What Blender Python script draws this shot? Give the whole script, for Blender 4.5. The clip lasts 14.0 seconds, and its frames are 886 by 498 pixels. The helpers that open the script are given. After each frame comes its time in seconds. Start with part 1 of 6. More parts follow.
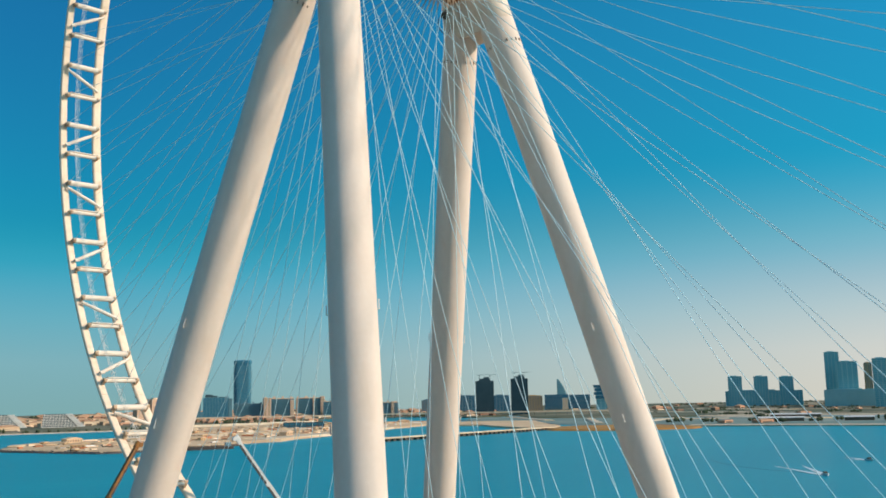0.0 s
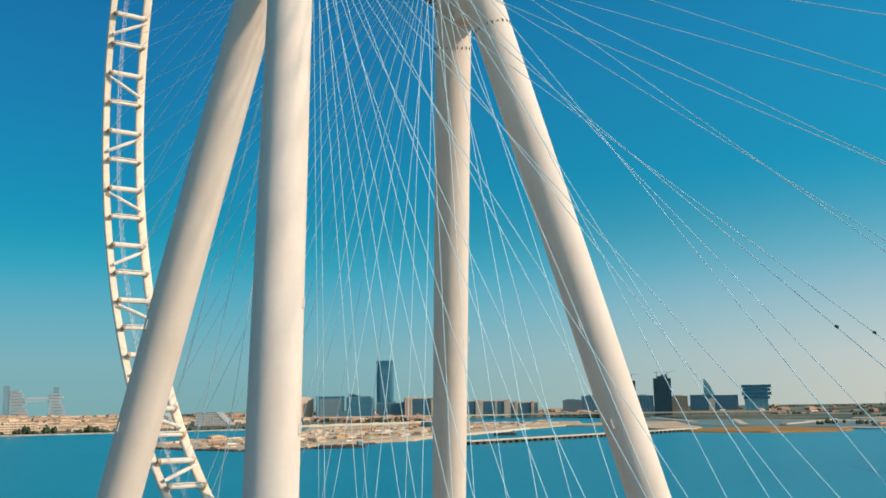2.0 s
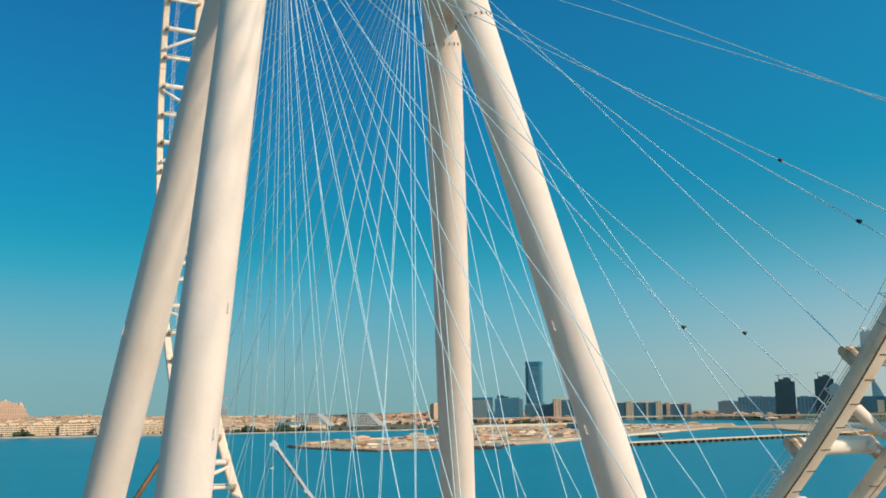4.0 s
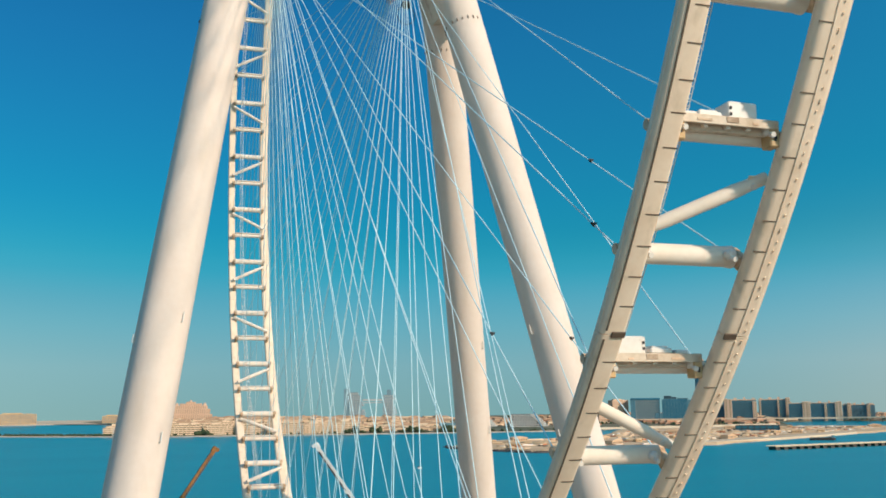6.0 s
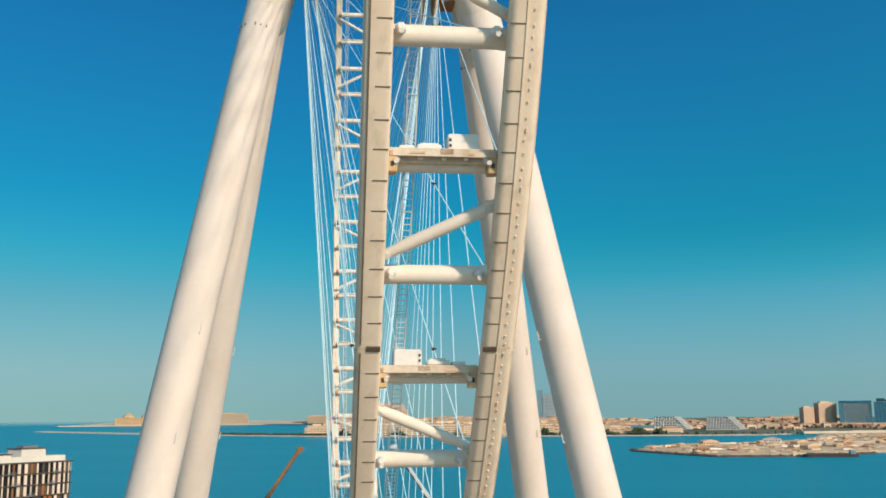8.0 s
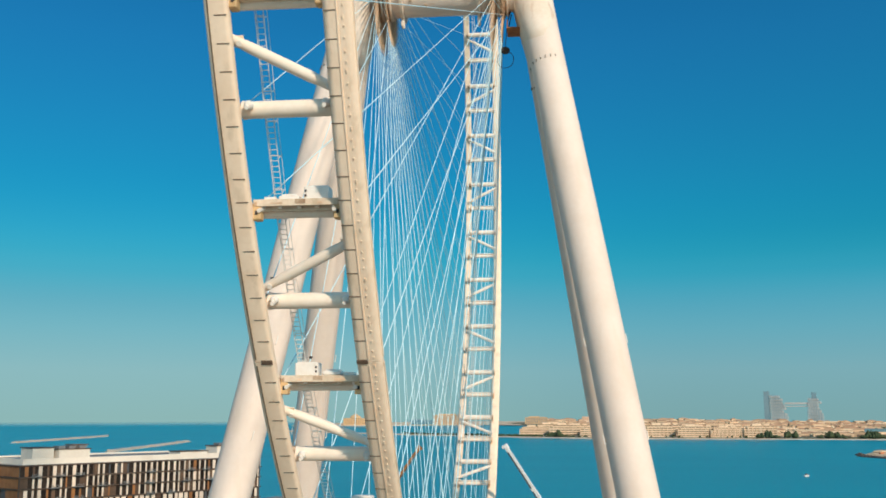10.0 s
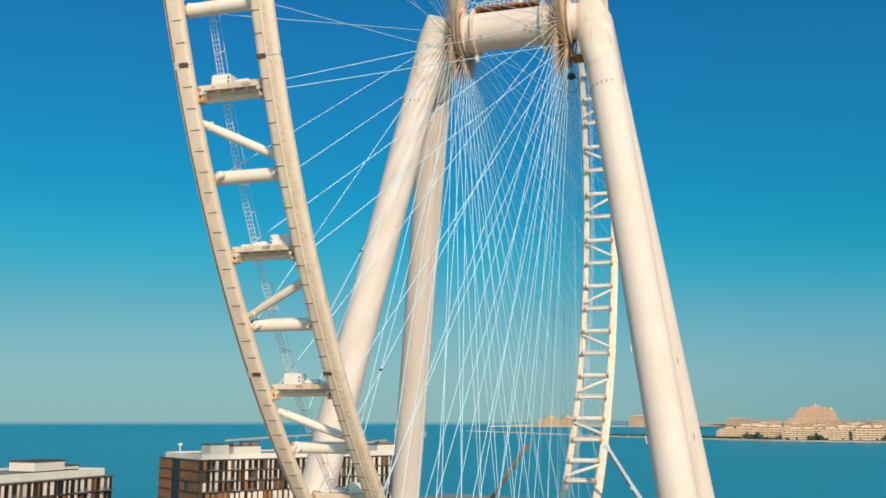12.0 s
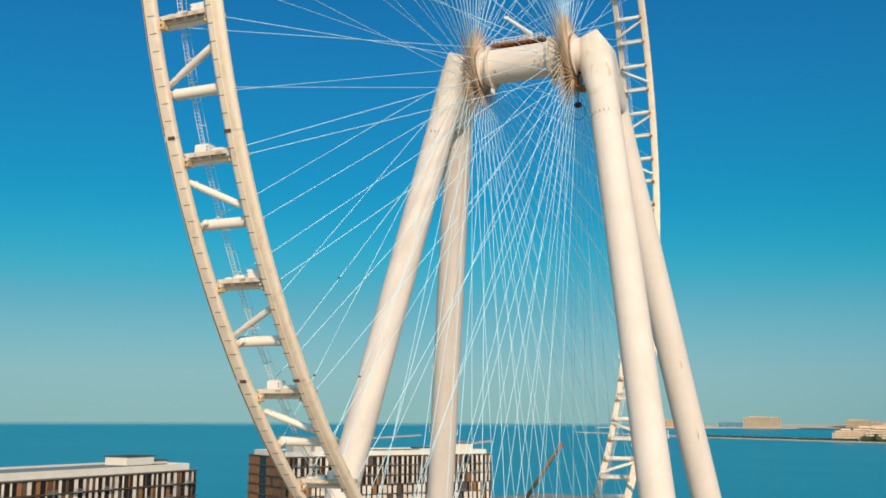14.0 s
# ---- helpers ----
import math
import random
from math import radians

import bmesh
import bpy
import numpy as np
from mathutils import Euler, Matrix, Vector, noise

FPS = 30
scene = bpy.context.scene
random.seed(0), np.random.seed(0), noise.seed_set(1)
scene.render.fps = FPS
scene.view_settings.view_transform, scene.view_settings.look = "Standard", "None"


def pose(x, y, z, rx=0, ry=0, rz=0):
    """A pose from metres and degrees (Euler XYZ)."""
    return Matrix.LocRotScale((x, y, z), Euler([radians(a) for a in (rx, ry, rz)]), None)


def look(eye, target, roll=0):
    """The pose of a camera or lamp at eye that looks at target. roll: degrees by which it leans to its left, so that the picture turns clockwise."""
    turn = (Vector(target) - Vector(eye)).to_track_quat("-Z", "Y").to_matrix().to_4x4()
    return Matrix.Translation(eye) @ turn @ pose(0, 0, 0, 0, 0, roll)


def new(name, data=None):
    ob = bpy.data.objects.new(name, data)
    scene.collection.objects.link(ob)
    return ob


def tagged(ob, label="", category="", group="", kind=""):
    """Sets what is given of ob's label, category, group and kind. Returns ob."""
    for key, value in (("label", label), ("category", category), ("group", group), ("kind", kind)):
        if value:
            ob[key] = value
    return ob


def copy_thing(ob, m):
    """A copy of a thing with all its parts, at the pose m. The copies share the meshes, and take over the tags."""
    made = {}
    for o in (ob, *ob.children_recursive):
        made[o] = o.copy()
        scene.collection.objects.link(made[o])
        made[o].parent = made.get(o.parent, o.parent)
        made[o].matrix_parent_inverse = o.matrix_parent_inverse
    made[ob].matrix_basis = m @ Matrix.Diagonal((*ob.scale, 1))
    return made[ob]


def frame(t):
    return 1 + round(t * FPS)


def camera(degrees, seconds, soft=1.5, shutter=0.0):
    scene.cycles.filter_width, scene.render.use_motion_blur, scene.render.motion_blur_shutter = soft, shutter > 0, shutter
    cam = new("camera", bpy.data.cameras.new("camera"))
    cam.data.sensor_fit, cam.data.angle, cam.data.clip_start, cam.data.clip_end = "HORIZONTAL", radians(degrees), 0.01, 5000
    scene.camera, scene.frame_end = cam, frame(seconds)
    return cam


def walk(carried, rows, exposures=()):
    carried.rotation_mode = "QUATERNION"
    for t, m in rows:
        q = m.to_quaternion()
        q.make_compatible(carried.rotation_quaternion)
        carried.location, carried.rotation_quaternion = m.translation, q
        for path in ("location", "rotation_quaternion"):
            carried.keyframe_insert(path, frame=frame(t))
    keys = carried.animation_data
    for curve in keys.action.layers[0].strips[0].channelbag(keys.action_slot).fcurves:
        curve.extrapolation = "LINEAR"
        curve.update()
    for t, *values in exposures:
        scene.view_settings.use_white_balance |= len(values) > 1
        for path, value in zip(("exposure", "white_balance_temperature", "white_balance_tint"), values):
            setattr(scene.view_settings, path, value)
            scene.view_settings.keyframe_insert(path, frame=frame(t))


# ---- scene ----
# The camera's path: seconds, place, yaw to the left, pitch up, lean.
PATH = [
    (0, -103.85, -108.08, 55.54, -45.850, 8.927, -1.064),
    (0.5, -97.68, -110.79, 55.59, -43.764, 8.975, -0.943),
    (1, -91.58, -113.52, 55.63, -41.643, 9.012, -0.880),
    (1.5, -85.49, -116.31, 55.65, -39.485, 9.030, -0.882),
    (2, -79.41, -119.09, 55.68, -37.365, 9.052, -0.858),
    (2.5, -73.35, -121.88, 55.71, -35.219, 9.090, -0.797),
    (3, -67.34, -124.74, 55.75, -32.968, 9.144, -0.765),
    (5.3, -39.53, -138.08, 55.95, -22.140, 9.322, -0.685),
    (5.5, -37.11, -139.25, 55.97, -21.127, 9.335, -0.678),
    (6, -31.02, -142.19, 56.00, -18.508, 9.384, -0.659),
    (6.5, -24.98, -145.11, 56.02, -15.843, 9.469, -0.604),
    (7, -18.85, -148.13, 56.10, -12.974, 9.471, -0.538),
    (7.2, -16.44, -149.34, 56.10, -11.788, 9.489, -0.502),
    (9.3, 8.76, -161.96, 56.09, 1.073, 9.648, -0.151),
    (9.5, 11.23, -163.16, 56.10, 2.389, 9.642, -0.135),
    (10, 17.43, -166.14, 56.08, 5.804, 9.691, -0.081),
    (10.5, 23.60, -169.15, 56.08, 9.059, 9.691, 0.001),
    (11, 29.66, -172.07, 56.11, 11.988, 9.704, 0.035),
    (11.5, 35.75, -174.97, 56.16, 14.752, 9.697, 0.069),
    (12, 41.88, -177.97, 56.14, 17.287, 9.724, 0.134),
    (12.5, 47.95, -181.11, 56.10, 19.488, 9.738, 0.205),
    (13, 53.99, -184.36, 56.06, 21.196, 9.734, 0.239),
    (13.5, 59.89, -187.60, 56.03, 22.576, 9.757, 0.240),
    (14, 65.74, -190.70, 55.97, 23.759, 9.763, 0.239),
]


def eye_row(t, x, y, z, yaw, pitch, lean):
    a, b = radians(yaw), radians(pitch)
    way = Vector((-math.sin(a) * math.cos(b), math.cos(a) * math.cos(b), math.sin(b)))
    eye = Vector((x, y, z))
    return t, look(eye, eye + way * 100, lean)


cam = camera(48.50, 14.0, soft=1.7)
walk(cam, [eye_row(*r) for r in PATH], exposures=[(0.0, 0.05, 6500, 10), (3.0, 0.02, 6500, 10), (6.5, 0.0, 6500, 10), (9.5, -0.03, 6500, 10), (14.0, -0.02, 6500, 10)])

# ---- light ----
SUN_YAW, SUN_UP = 212.0, 28.0
sun_way = Vector((-math.sin(radians(SUN_YAW)) * math.cos(radians(SUN_UP)),
                  math.cos(radians(SUN_YAW)) * math.cos(radians(SUN_UP)), math.sin(radians(SUN_UP))))
sun_data = bpy.data.lights.new("sun", "SUN")
sun_data.energy, sun_data.angle, sun_data.color = 3.7, radians(2.0), (1.0, 0.815, 0.645)
sun = new("sun", sun_data)
sun.matrix_world = look(sun_way * 900, (0, 0, 0))

world = bpy.data.worlds.new("sky")
scene.world = world
world.use_nodes = True
wn, wl = world.node_tree.nodes, world.node_tree.links
sky = wn.new("ShaderNodeTexSky")
sky.sky_type, sky.sun_disc = "NISHITA", False
sky.sun_elevation, sky.sun_rotation = radians(SUN_UP), radians(360 - SUN_YAW)
sky.air_density, sky.dust_density, sky.ozone_density, sky.altitude = 1.0, 1.2, 3.0, 0
# the clear sky is a saturated blue, paling into dusty haze just over the horizon
w_coord, w_sep = wn.new("ShaderNodeTexCoord"), wn.new("ShaderNodeSeparateXYZ")
w_tint = wn.new("ShaderNodeMix")
w_tint.data_type, w_tint.blend_type = "RGBA", "MULTIPLY"
w_tint.inputs["Factor"].default_value = 1.0
w_ramp = wn.new("ShaderNodeValToRGB")
SKY_TINT = ((0.0, (0.62, 1.16, 1.52)), (0.049, (0.46, 0.66, 0.73)), (0.078, (0.37, 0.65, 0.72)), (0.108, (0.17, 0.73, 0.71)),
            (0.157, (0.050, 0.66, 0.70)), (0.208, (0.042, 0.66, 0.75)), (0.36, (0.066, 0.65, 0.87)), (0.6, (0.06, 0.55, 0.88)))
for k, (at, col) in enumerate(SKY_TINT):
    e = w_ramp.color_ramp.elements[k] if k < 2 else w_ramp.color_ramp.elements.new(at)
    e.position, e.color = at, (*col, 1)
wl.new(w_coord.outputs["Generated"], w_sep.inputs[0])
wl.new(w_sep.outputs["Z"], w_ramp.inputs["Fac"])
wl.new(sky.outputs[0], w_tint.inputs["A"])
wl.new(w_ramp.outputs[0], w_tint.inputs["B"])
# dust lights up towards the sun's side of the sky, most of all low down
w_dot, w_side, w_low, w_mul = wn.new("ShaderNodeVectorMath"), wn.new("ShaderNodeMapRange"), wn.new("ShaderNodeMapRange"), wn.new("ShaderNodeMath")
w_dot.operation, w_mul.operation = "DOT_PRODUCT", "MULTIPLY"
w_dot.inputs[1].default_value = Vector((sun_way.x, sun_way.y, 0)).normalized()
wl.new(w_coord.outputs["Generated"], w_dot.inputs[0])
wl.new(w_dot.outputs["Value"], w_side.inputs["Value"])
w_side.interpolation_type = w_low.interpolation_type = "SMOOTHSTEP"
w_side.inputs["From Min"].default_value, w_side.inputs["From Max"].default_value = -0.85, 0.5
wl.new(w_sep.outputs["Z"], w_low.inputs["Value"])
w_low.inputs["From Min"].default_value, w_low.inputs["From Max"].default_value = 0.24, 0.0
w_dust = wn.new("ShaderNodeMapRange")
w_dust.interpolation_type = "SMOOTHSTEP"
w_dust.inputs["From Min"].default_value, w_dust.inputs["From Max"].default_value = -0.55, 0.45
wl.new(w_dot.outputs["Value"], w_dust.inputs["Value"])
wl.new(w_dust.outputs[0], w_mul.inputs[0])
wl.new(w_low.outputs[0], w_mul.inputs[1])
w_glow = wn.new("ShaderNodeMix")
w_glow.data_type, w_glow.blend_type = "RGBA", "ADD"
wl.new(w_mul.outputs[0], w_glow.inputs["Factor"])
w_glow.inputs["B"].default_value = (4.4, 2.2, 1.2, 1)
w_back = wn["Background"]
w_back.inputs["Strength"].default_value = 0.116
w_lift = wn.new("ShaderNodeMix")
w_lift.data_type, w_lift.blend_type = "RGBA", "ADD"
w_lift.inputs["B"].default_value = (0.05, 1.05, 1.35, 1)
wl.new(w_side.outputs[0], w_lift.inputs["Factor"])
# the last few degrees fade into even sea haze
w_haze, w_fade = wn.new("ShaderNodeMix"), wn.new("ShaderNodeMapRange")
w_haze.data_type, w_fade.interpolation_type = "RGBA", "SMOOTHSTEP"
w_fade.inputs["From Min"].default_value, w_fade.inputs["From Max"].default_value = 0.185, 0.105
wl.new(w_sep.outputs["Z"], w_fade.inputs["Value"])
wl.new(w_fade.outputs[0], w_haze.inputs["Factor"])
wl.new(w_lift.outputs["Result"], w_haze.inputs["A"])
w_low_ramp = wn.new("ShaderNodeValToRGB")
for k, (at, col) in enumerate(((0.0, (1.75, 3.4, 3.55)), (0.045, (1.75, 3.65, 4.1)), (0.085, (1.15, 3.55, 4.4)), (0.14, (0.32, 3.1, 4.5)))):
    e = w_low_ramp.color_ramp.elements[k] if k < 2 else w_low_ramp.color_ramp.elements.new(at)
    e.position, e.color = at, (*col, 1)
wl.new(w_sep.outputs["Z"], w_low_ramp.inputs["Fac"])
wl.new(w_low_ramp.outputs[0], w_haze.inputs["B"])
wl.new(w_tint.outputs["Result"], w_lift.inputs["A"])
wl.new(w_haze.outputs["Result"], w_glow.inputs["A"])
# sea haze opposite the sun is front-lit and a little paler
w_anti, w_pale, w_mul2 = wn.new("ShaderNodeMapRange"), wn.new("ShaderNodeMix"), wn.new("ShaderNodeMath")
w_anti.interpolation_type, w_mul2.operation = "SMOOTHSTEP", "MULTIPLY"
w_anti.inputs["From Min"].default_value, w_anti.inputs["From Max"].default_value = -0.75, -1.0
wl.new(w_dot.outputs["Value"], w_anti.inputs["Value"])
wl.new(w_anti.outputs[0], w_mul2.inputs[0])
wl.new(w_low.outputs[0], w_mul2.inputs[1])
w_pale.data_type, w_pale.blend_type = "RGBA", "ADD"
w_pale.inputs["B"].default_value = (0.6, 0.75, 0.55, 1)
wl.new(w_mul2.outputs[0], w_pale.inputs["Factor"])
wl.new(w_glow.outputs["Result"], w_pale.inputs["A"])
# bright dusty sky round the sun, never in view, added as warm fill light
w_dot2, w_near, w_ring = wn.new("ShaderNodeVectorMath"), wn.new("ShaderNodeMapRange"), wn.new("ShaderNodeMix")
w_dot2.operation, w_near.interpolation_type = "DOT_PRODUCT", "SMOOTHSTEP"
w_dot2.inputs[1].default_value = sun_way
wl.new(w_coord.outputs["Generated"], w_dot2.inputs[0])
wl.new(w_dot2.outputs["Value"], w_near.inputs["Value"])
w_near.inputs["From Min"].default_value, w_near.inputs["From Max"].default_value = 0.35, 1.0
w_ring.data_type, w_ring.blend_type = "RGBA", "ADD"
w_ring.inputs["B"].default_value = (3.0, 2.2, 1.5, 1)
wl.new(w_near.outputs[0], w_ring.inputs["Factor"])
wl.new(w_pale.outputs["Result"], w_ring.inputs["A"])
wl.new(w_ring.outputs["Result"], w_back.inputs["Color"])


# ---- materials ----
def material(name, base, second=None, rough=0.5, metal=0.0, grain=8.0, broad=0.6, mix=0.5, bump=0.0, bump_scale=None,
             spec=0.4, streak=None, streak_scale=(0.6, 0.6, 0.05), per_object=0.0, bump_slant=None, per_island=0.0):
    """Procedural surface: two scales of noise between two tones, optional streaks, relief and a shift from piece to piece."""
    m = bpy.data.materials.new(name)
    m.use_nodes = True
    n, l = m.node_tree.nodes, m.node_tree.links
    b = n["Principled BSDF"]
    b.inputs["Metallic"].default_value = metal
    b.inputs["Specular IOR Level"].default_value = spec
    coord = n.new("ShaderNodeTexCoord")
    if second is None:
        second = tuple(c * 0.82 for c in base)
    fine, wide = n.new("ShaderNodeTexNoise"), n.new("ShaderNodeTexNoise")
    fine.inputs["Scale"].default_value, fine.inputs["Detail"].default_value = grain, 5
    wide.inputs["Scale"].default_value, wide.inputs["Detail"].default_value = broad, 4
    for node in (fine, wide):
        l.new(coord.outputs["Object"], node.inputs["Vector"])
    both = n.new("ShaderNodeMath")
    both.operation = "MULTIPLY_ADD"
    l.new(fine.outputs[0], both.inputs[0])
    both.inputs[1].default_value = 0.45
    l.new(wide.outputs[0], both.inputs[2])
    span = n.new("ShaderNodeMapRange")
    span.inputs["From Min"].default_value, span.inputs["From Max"].default_value = 0.45, 1.0
    span.inputs["To Max"].default_value = mix * 2
    l.new(both.outputs[0], span.inputs["Value"])
    tone = n.new("ShaderNodeMix")
    tone.data_type = "RGBA"
    tone.inputs["A"].default_value, tone.inputs["B"].default_value = (*base, 1), (*second, 1)
    l.new(span.outputs[0], tone.inputs["Factor"])
    colour = tone.outputs["Result"]
    if streak:
        place, run = n.new("ShaderNodeMapping"), n.new("ShaderNodeTexNoise")
        place.inputs["Scale"].default_value = streak_scale
        run.inputs["Scale"].default_value, run.inputs["Detail"].default_value = 1.0, 6
        l.new(coord.outputs["Object"], place.inputs[0])
        l.new(place.outputs[0], run.inputs["Vector"])
        cut, over = n.new("ShaderNodeMapRange"), n.new("ShaderNodeMix")
        cut.inputs["From Min"].default_value, cut.inputs["From Max"].default_value = 0.56, 0.80
        cut.inputs["To Max"].default_value = 0.75
        l.new(run.outputs[0], cut.inputs["Value"])
        over.data_type = "RGBA"
        l.new(cut.outputs[0], over.inputs["Factor"])
        l.new(colour, over.inputs["A"])
        over.inputs["B"].default_value = (*streak, 1)
        colour = over.outputs["Result"]
    if per_object:
        info, vary, hsv = n.new("ShaderNodeObjectInfo"), n.new("ShaderNodeMapRange"), n.new("ShaderNodeHueSaturation")
        vary.inputs["To Min"].default_value, vary.inputs["To Max"].default_value = 1 - per_object, 1 + per_object
        l.new(info.outputs["Random"], vary.inputs["Value"])
        l.new(vary.outputs[0], hsv.inputs["Value"])
        l.new(colour, hsv.inputs["Color"])
        colour = hsv.outputs[0]
    if per_island:
        geo, tint, own = n.new("ShaderNodeNewGeometry"), n.new("ShaderNodeMapRange"), n.new("ShaderNodeHueSaturation")
        tint.inputs["To Min"].default_value, tint.inputs["To Max"].default_value = 1 - per_island, 1 + per_island
        l.new(geo.outputs["Random Per Island"], tint.inputs["Value"])
        l.new(tint.outputs[0], own.inputs["Value"])
        l.new(colour, own.inputs["Color"])
        colour = own.outputs[0]
    l.new(colour, b.inputs["Base Color"])
    gloss = n.new("ShaderNodeMapRange")
    gloss.inputs["To Min"].default_value, gloss.inputs["To Max"].default_value = max(rough - 0.08, 0.02), min(rough + 0.1, 1)
    l.new(wide.outputs[0], gloss.inputs["Value"])
    l.new(gloss.outputs[0], b.inputs["Roughness"])
    if bump:
        relief, rise_n = n.new("ShaderNodeBump"), n.new("ShaderNodeTexNoise")
        rise_n.inputs["Scale"].default_value, rise_n.inputs["Detail"].default_value = bump_scale or grain, 4
        if bump_slant:
            slant = n.new("ShaderNodeMapping")
            slant.inputs["Rotation"].default_value = tuple(radians(a) for a in bump_slant[0])
            slant.inputs["Scale"].default_value = bump_slant[1]
            l.new(coord.outputs["Object"], slant.inputs[0])
            l.new(slant.outputs[0], rise_n.inputs["Vector"])
        else:
            l.new(coord.outputs["Object"], rise_n.inputs["Vector"])
        relief.inputs["Strength"].default_value, relief.inputs["Distance"].default_value = 0.6, bump
        l.new(rise_n.outputs[0], relief.inputs["Height"])
        l.new(relief.outputs[0], b.inputs["Normal"])
    return m


LEG_WHITE = material("leg_paint", (0.80, 0.665, 0.56), (0.745, 0.60, 0.49), 0.7, spec=0.15, grain=1.4, broad=0.16, mix=0.5,
                     bump=0.06, bump_scale=0.9, bump_slant=((28, 24, 0), (0.8, 0.8, 0.16)),
                     streak=(0.71, 0.565, 0.44), streak_scale=(0.45, 0.45, 0.05))
HEAD_WHITE = material("stained_head_paint", (0.82, 0.70, 0.58), (0.72, 0.57, 0.43), 0.65, spec=0.2, grain=1.8, broad=0.3, mix=0.55,
                      bump=0.05, bump_scale=0.8, streak=(0.42, 0.20, 0.09), streak_scale=(0.75, 0.75, 0.16))
RIM_WHITE = material("rim_paint", (0.95, 0.76, 0.575), (0.86, 0.65, 0.465), 0.6, spec=0.2, grain=2.5, broad=0.5, mix=0.5, bump=0.012,
                     bump_scale=4, streak=(0.60, 0.45, 0.30), streak_scale=(0.9, 0.9, 0.4))
TUBE_WHITE = material("tube_paint", (0.90, 0.78, 0.65), (0.83, 0.70, 0.56), 0.6, spec=0.2, grain=3, broad=0.7, bump=0.01, bump_scale=3)
DECK_TAN = material("stained_deck_paint", (0.80, 0.66, 0.51), (0.60, 0.46, 0.32), 0.65, grain=3, broad=0.9, mix=0.55, streak=(0.34, 0.22, 0.12), streak_scale=(0.9, 0.9, 0.5))
BOX_WHITE = material("machine_paint", (0.84, 0.79, 0.72), (0.74, 0.67, 0.58), 0.45, grain=4, broad=1.2)
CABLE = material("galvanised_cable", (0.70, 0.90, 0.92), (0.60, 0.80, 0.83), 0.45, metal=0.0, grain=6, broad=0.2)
OCHRE = material("ochre_primer", (0.66, 0.45, 0.24), (0.52, 0.33, 0.15), 0.6, grain=5, broad=1.5, per_object=0.15)
RUST = material("rusty_steel", (0.46, 0.18, 0.06), (0.24, 0.09, 0.035), 0.75, grain=4, broad=1.1, bump=0.01)
SOCKET = material("cable_socket_paint", (0.78, 0.58, 0.40), (0.36, 0.20, 0.10), 0.6, grain=5, broad=1.4, per_object=0.3)
DARK = material("dark_rubber", (0.035, 0.03, 0.026), (0.06, 0.05, 0.045), 0.7, grain=9, broad=2)
BROWN_PLATE = material("brown_joint_plate", (0.085, 0.055, 0.035), (0.15, 0.10, 0.065), 0.7, grain=9, broad=2)
SEAM = material("weld_seam", (0.12, 0.085, 0.055), (0.20, 0.15, 0.10), 0.7, grain=9, broad=2)
GREY_STEEL = material("grey_steel", (0.30, 0.30, 0.29), (0.20, 0.20, 0.19), 0.5, metal=0.3, grain=5, broad=1.2)
BOOM_ORANGE = material("crane_orange", (0.38, 0.16, 0.03), (0.19, 0.085, 0.03), 0.45, grain=3, broad=0.7)
BOOM_DARK = material("crane_dark", (0.05, 0.05, 0.055), (0.10, 0.10, 0.10), 0.45, grain=3, broad=0.7)
BOOM_WHITE = material("crane_white", (0.78, 0.78, 0.76), (0.65, 0.65, 0.63), 0.4, grain=3, broad=0.7)
CONCRETE = material("pale_stucco", (0.84, 0.74, 0.61), (0.72, 0.62, 0.50), 0.75, grain=1.2, broad=0.2, bump=0.01, per_object=0.06)
CREAM_PANEL = material("cream_panel", (0.86, 0.72, 0.57), (0.74, 0.58, 0.44), 0.6, grain=1.5, broad=0.4, per_object=0.14)
BROWN_PANEL = material("brown_panel", (0.40, 0.17, 0.055), (0.26, 0.105, 0.035), 0.6, grain=1.5, broad=0.4, per_object=0.25)
TAUPE_PANEL = material("taupe_panel", (0.15, 0.085, 0.05), (0.10, 0.06, 0.035), 0.6, grain=1.5, broad=0.4, per_object=0.2)
WINDOW = material("dark_window_glass", (0.022, 0.014, 0.010), (0.040, 0.026, 0.018), 0.2, grain=1, broad=0.3, spec=0.35, per_object=0.4)
ROOF_GREY = material("roof_felt", (0.20, 0.20, 0.19), (0.28, 0.27, 0.25), 0.9, grain=0.8, broad=0.1)
SAND = material("sand", (0.80, 0.56, 0.34), (0.58, 0.38, 0.21), 0.95, grain=0.05, broad=0.012, mix=0.6, bump=0.3, bump_scale=0.05)
PALE_SAND = material("pale_beach_sand", (0.72, 0.58, 0.41), (0.58, 0.43, 0.28), 0.95, grain=0.05, broad=0.01, mix=0.5)
DRY_GRASS = material("dry_brown_grass", (0.50, 0.235, 0.04), (0.36, 0.175, 0.045), 0.95, grain=0.06, broad=0.015, mix=0.6)
PALE_ROCK = material("pale_breakwater_stone", (0.58, 0.50, 0.40), (0.40, 0.33, 0.25), 0.9, grain=0.4, broad=0.06, bump=0.3, bump_scale=0.3)
MARSH = material("dark_marsh", (0.12, 0.20, 0.18), (0.26, 0.30, 0.25), 0.95, grain=0.008, broad=0.004, mix=0.5)
ROCK = material("breakwater_rock", (0.13, 0.105, 0.085), (0.07, 0.06, 0.05), 0.9, grain=0.4, broad=0.06, bump=0.4, bump_scale=0.3)
LEAF = material("palm_green", (0.035, 0.058, 0.026), (0.07, 0.085, 0.035), 0.9, grain=0.3, broad=0.04)
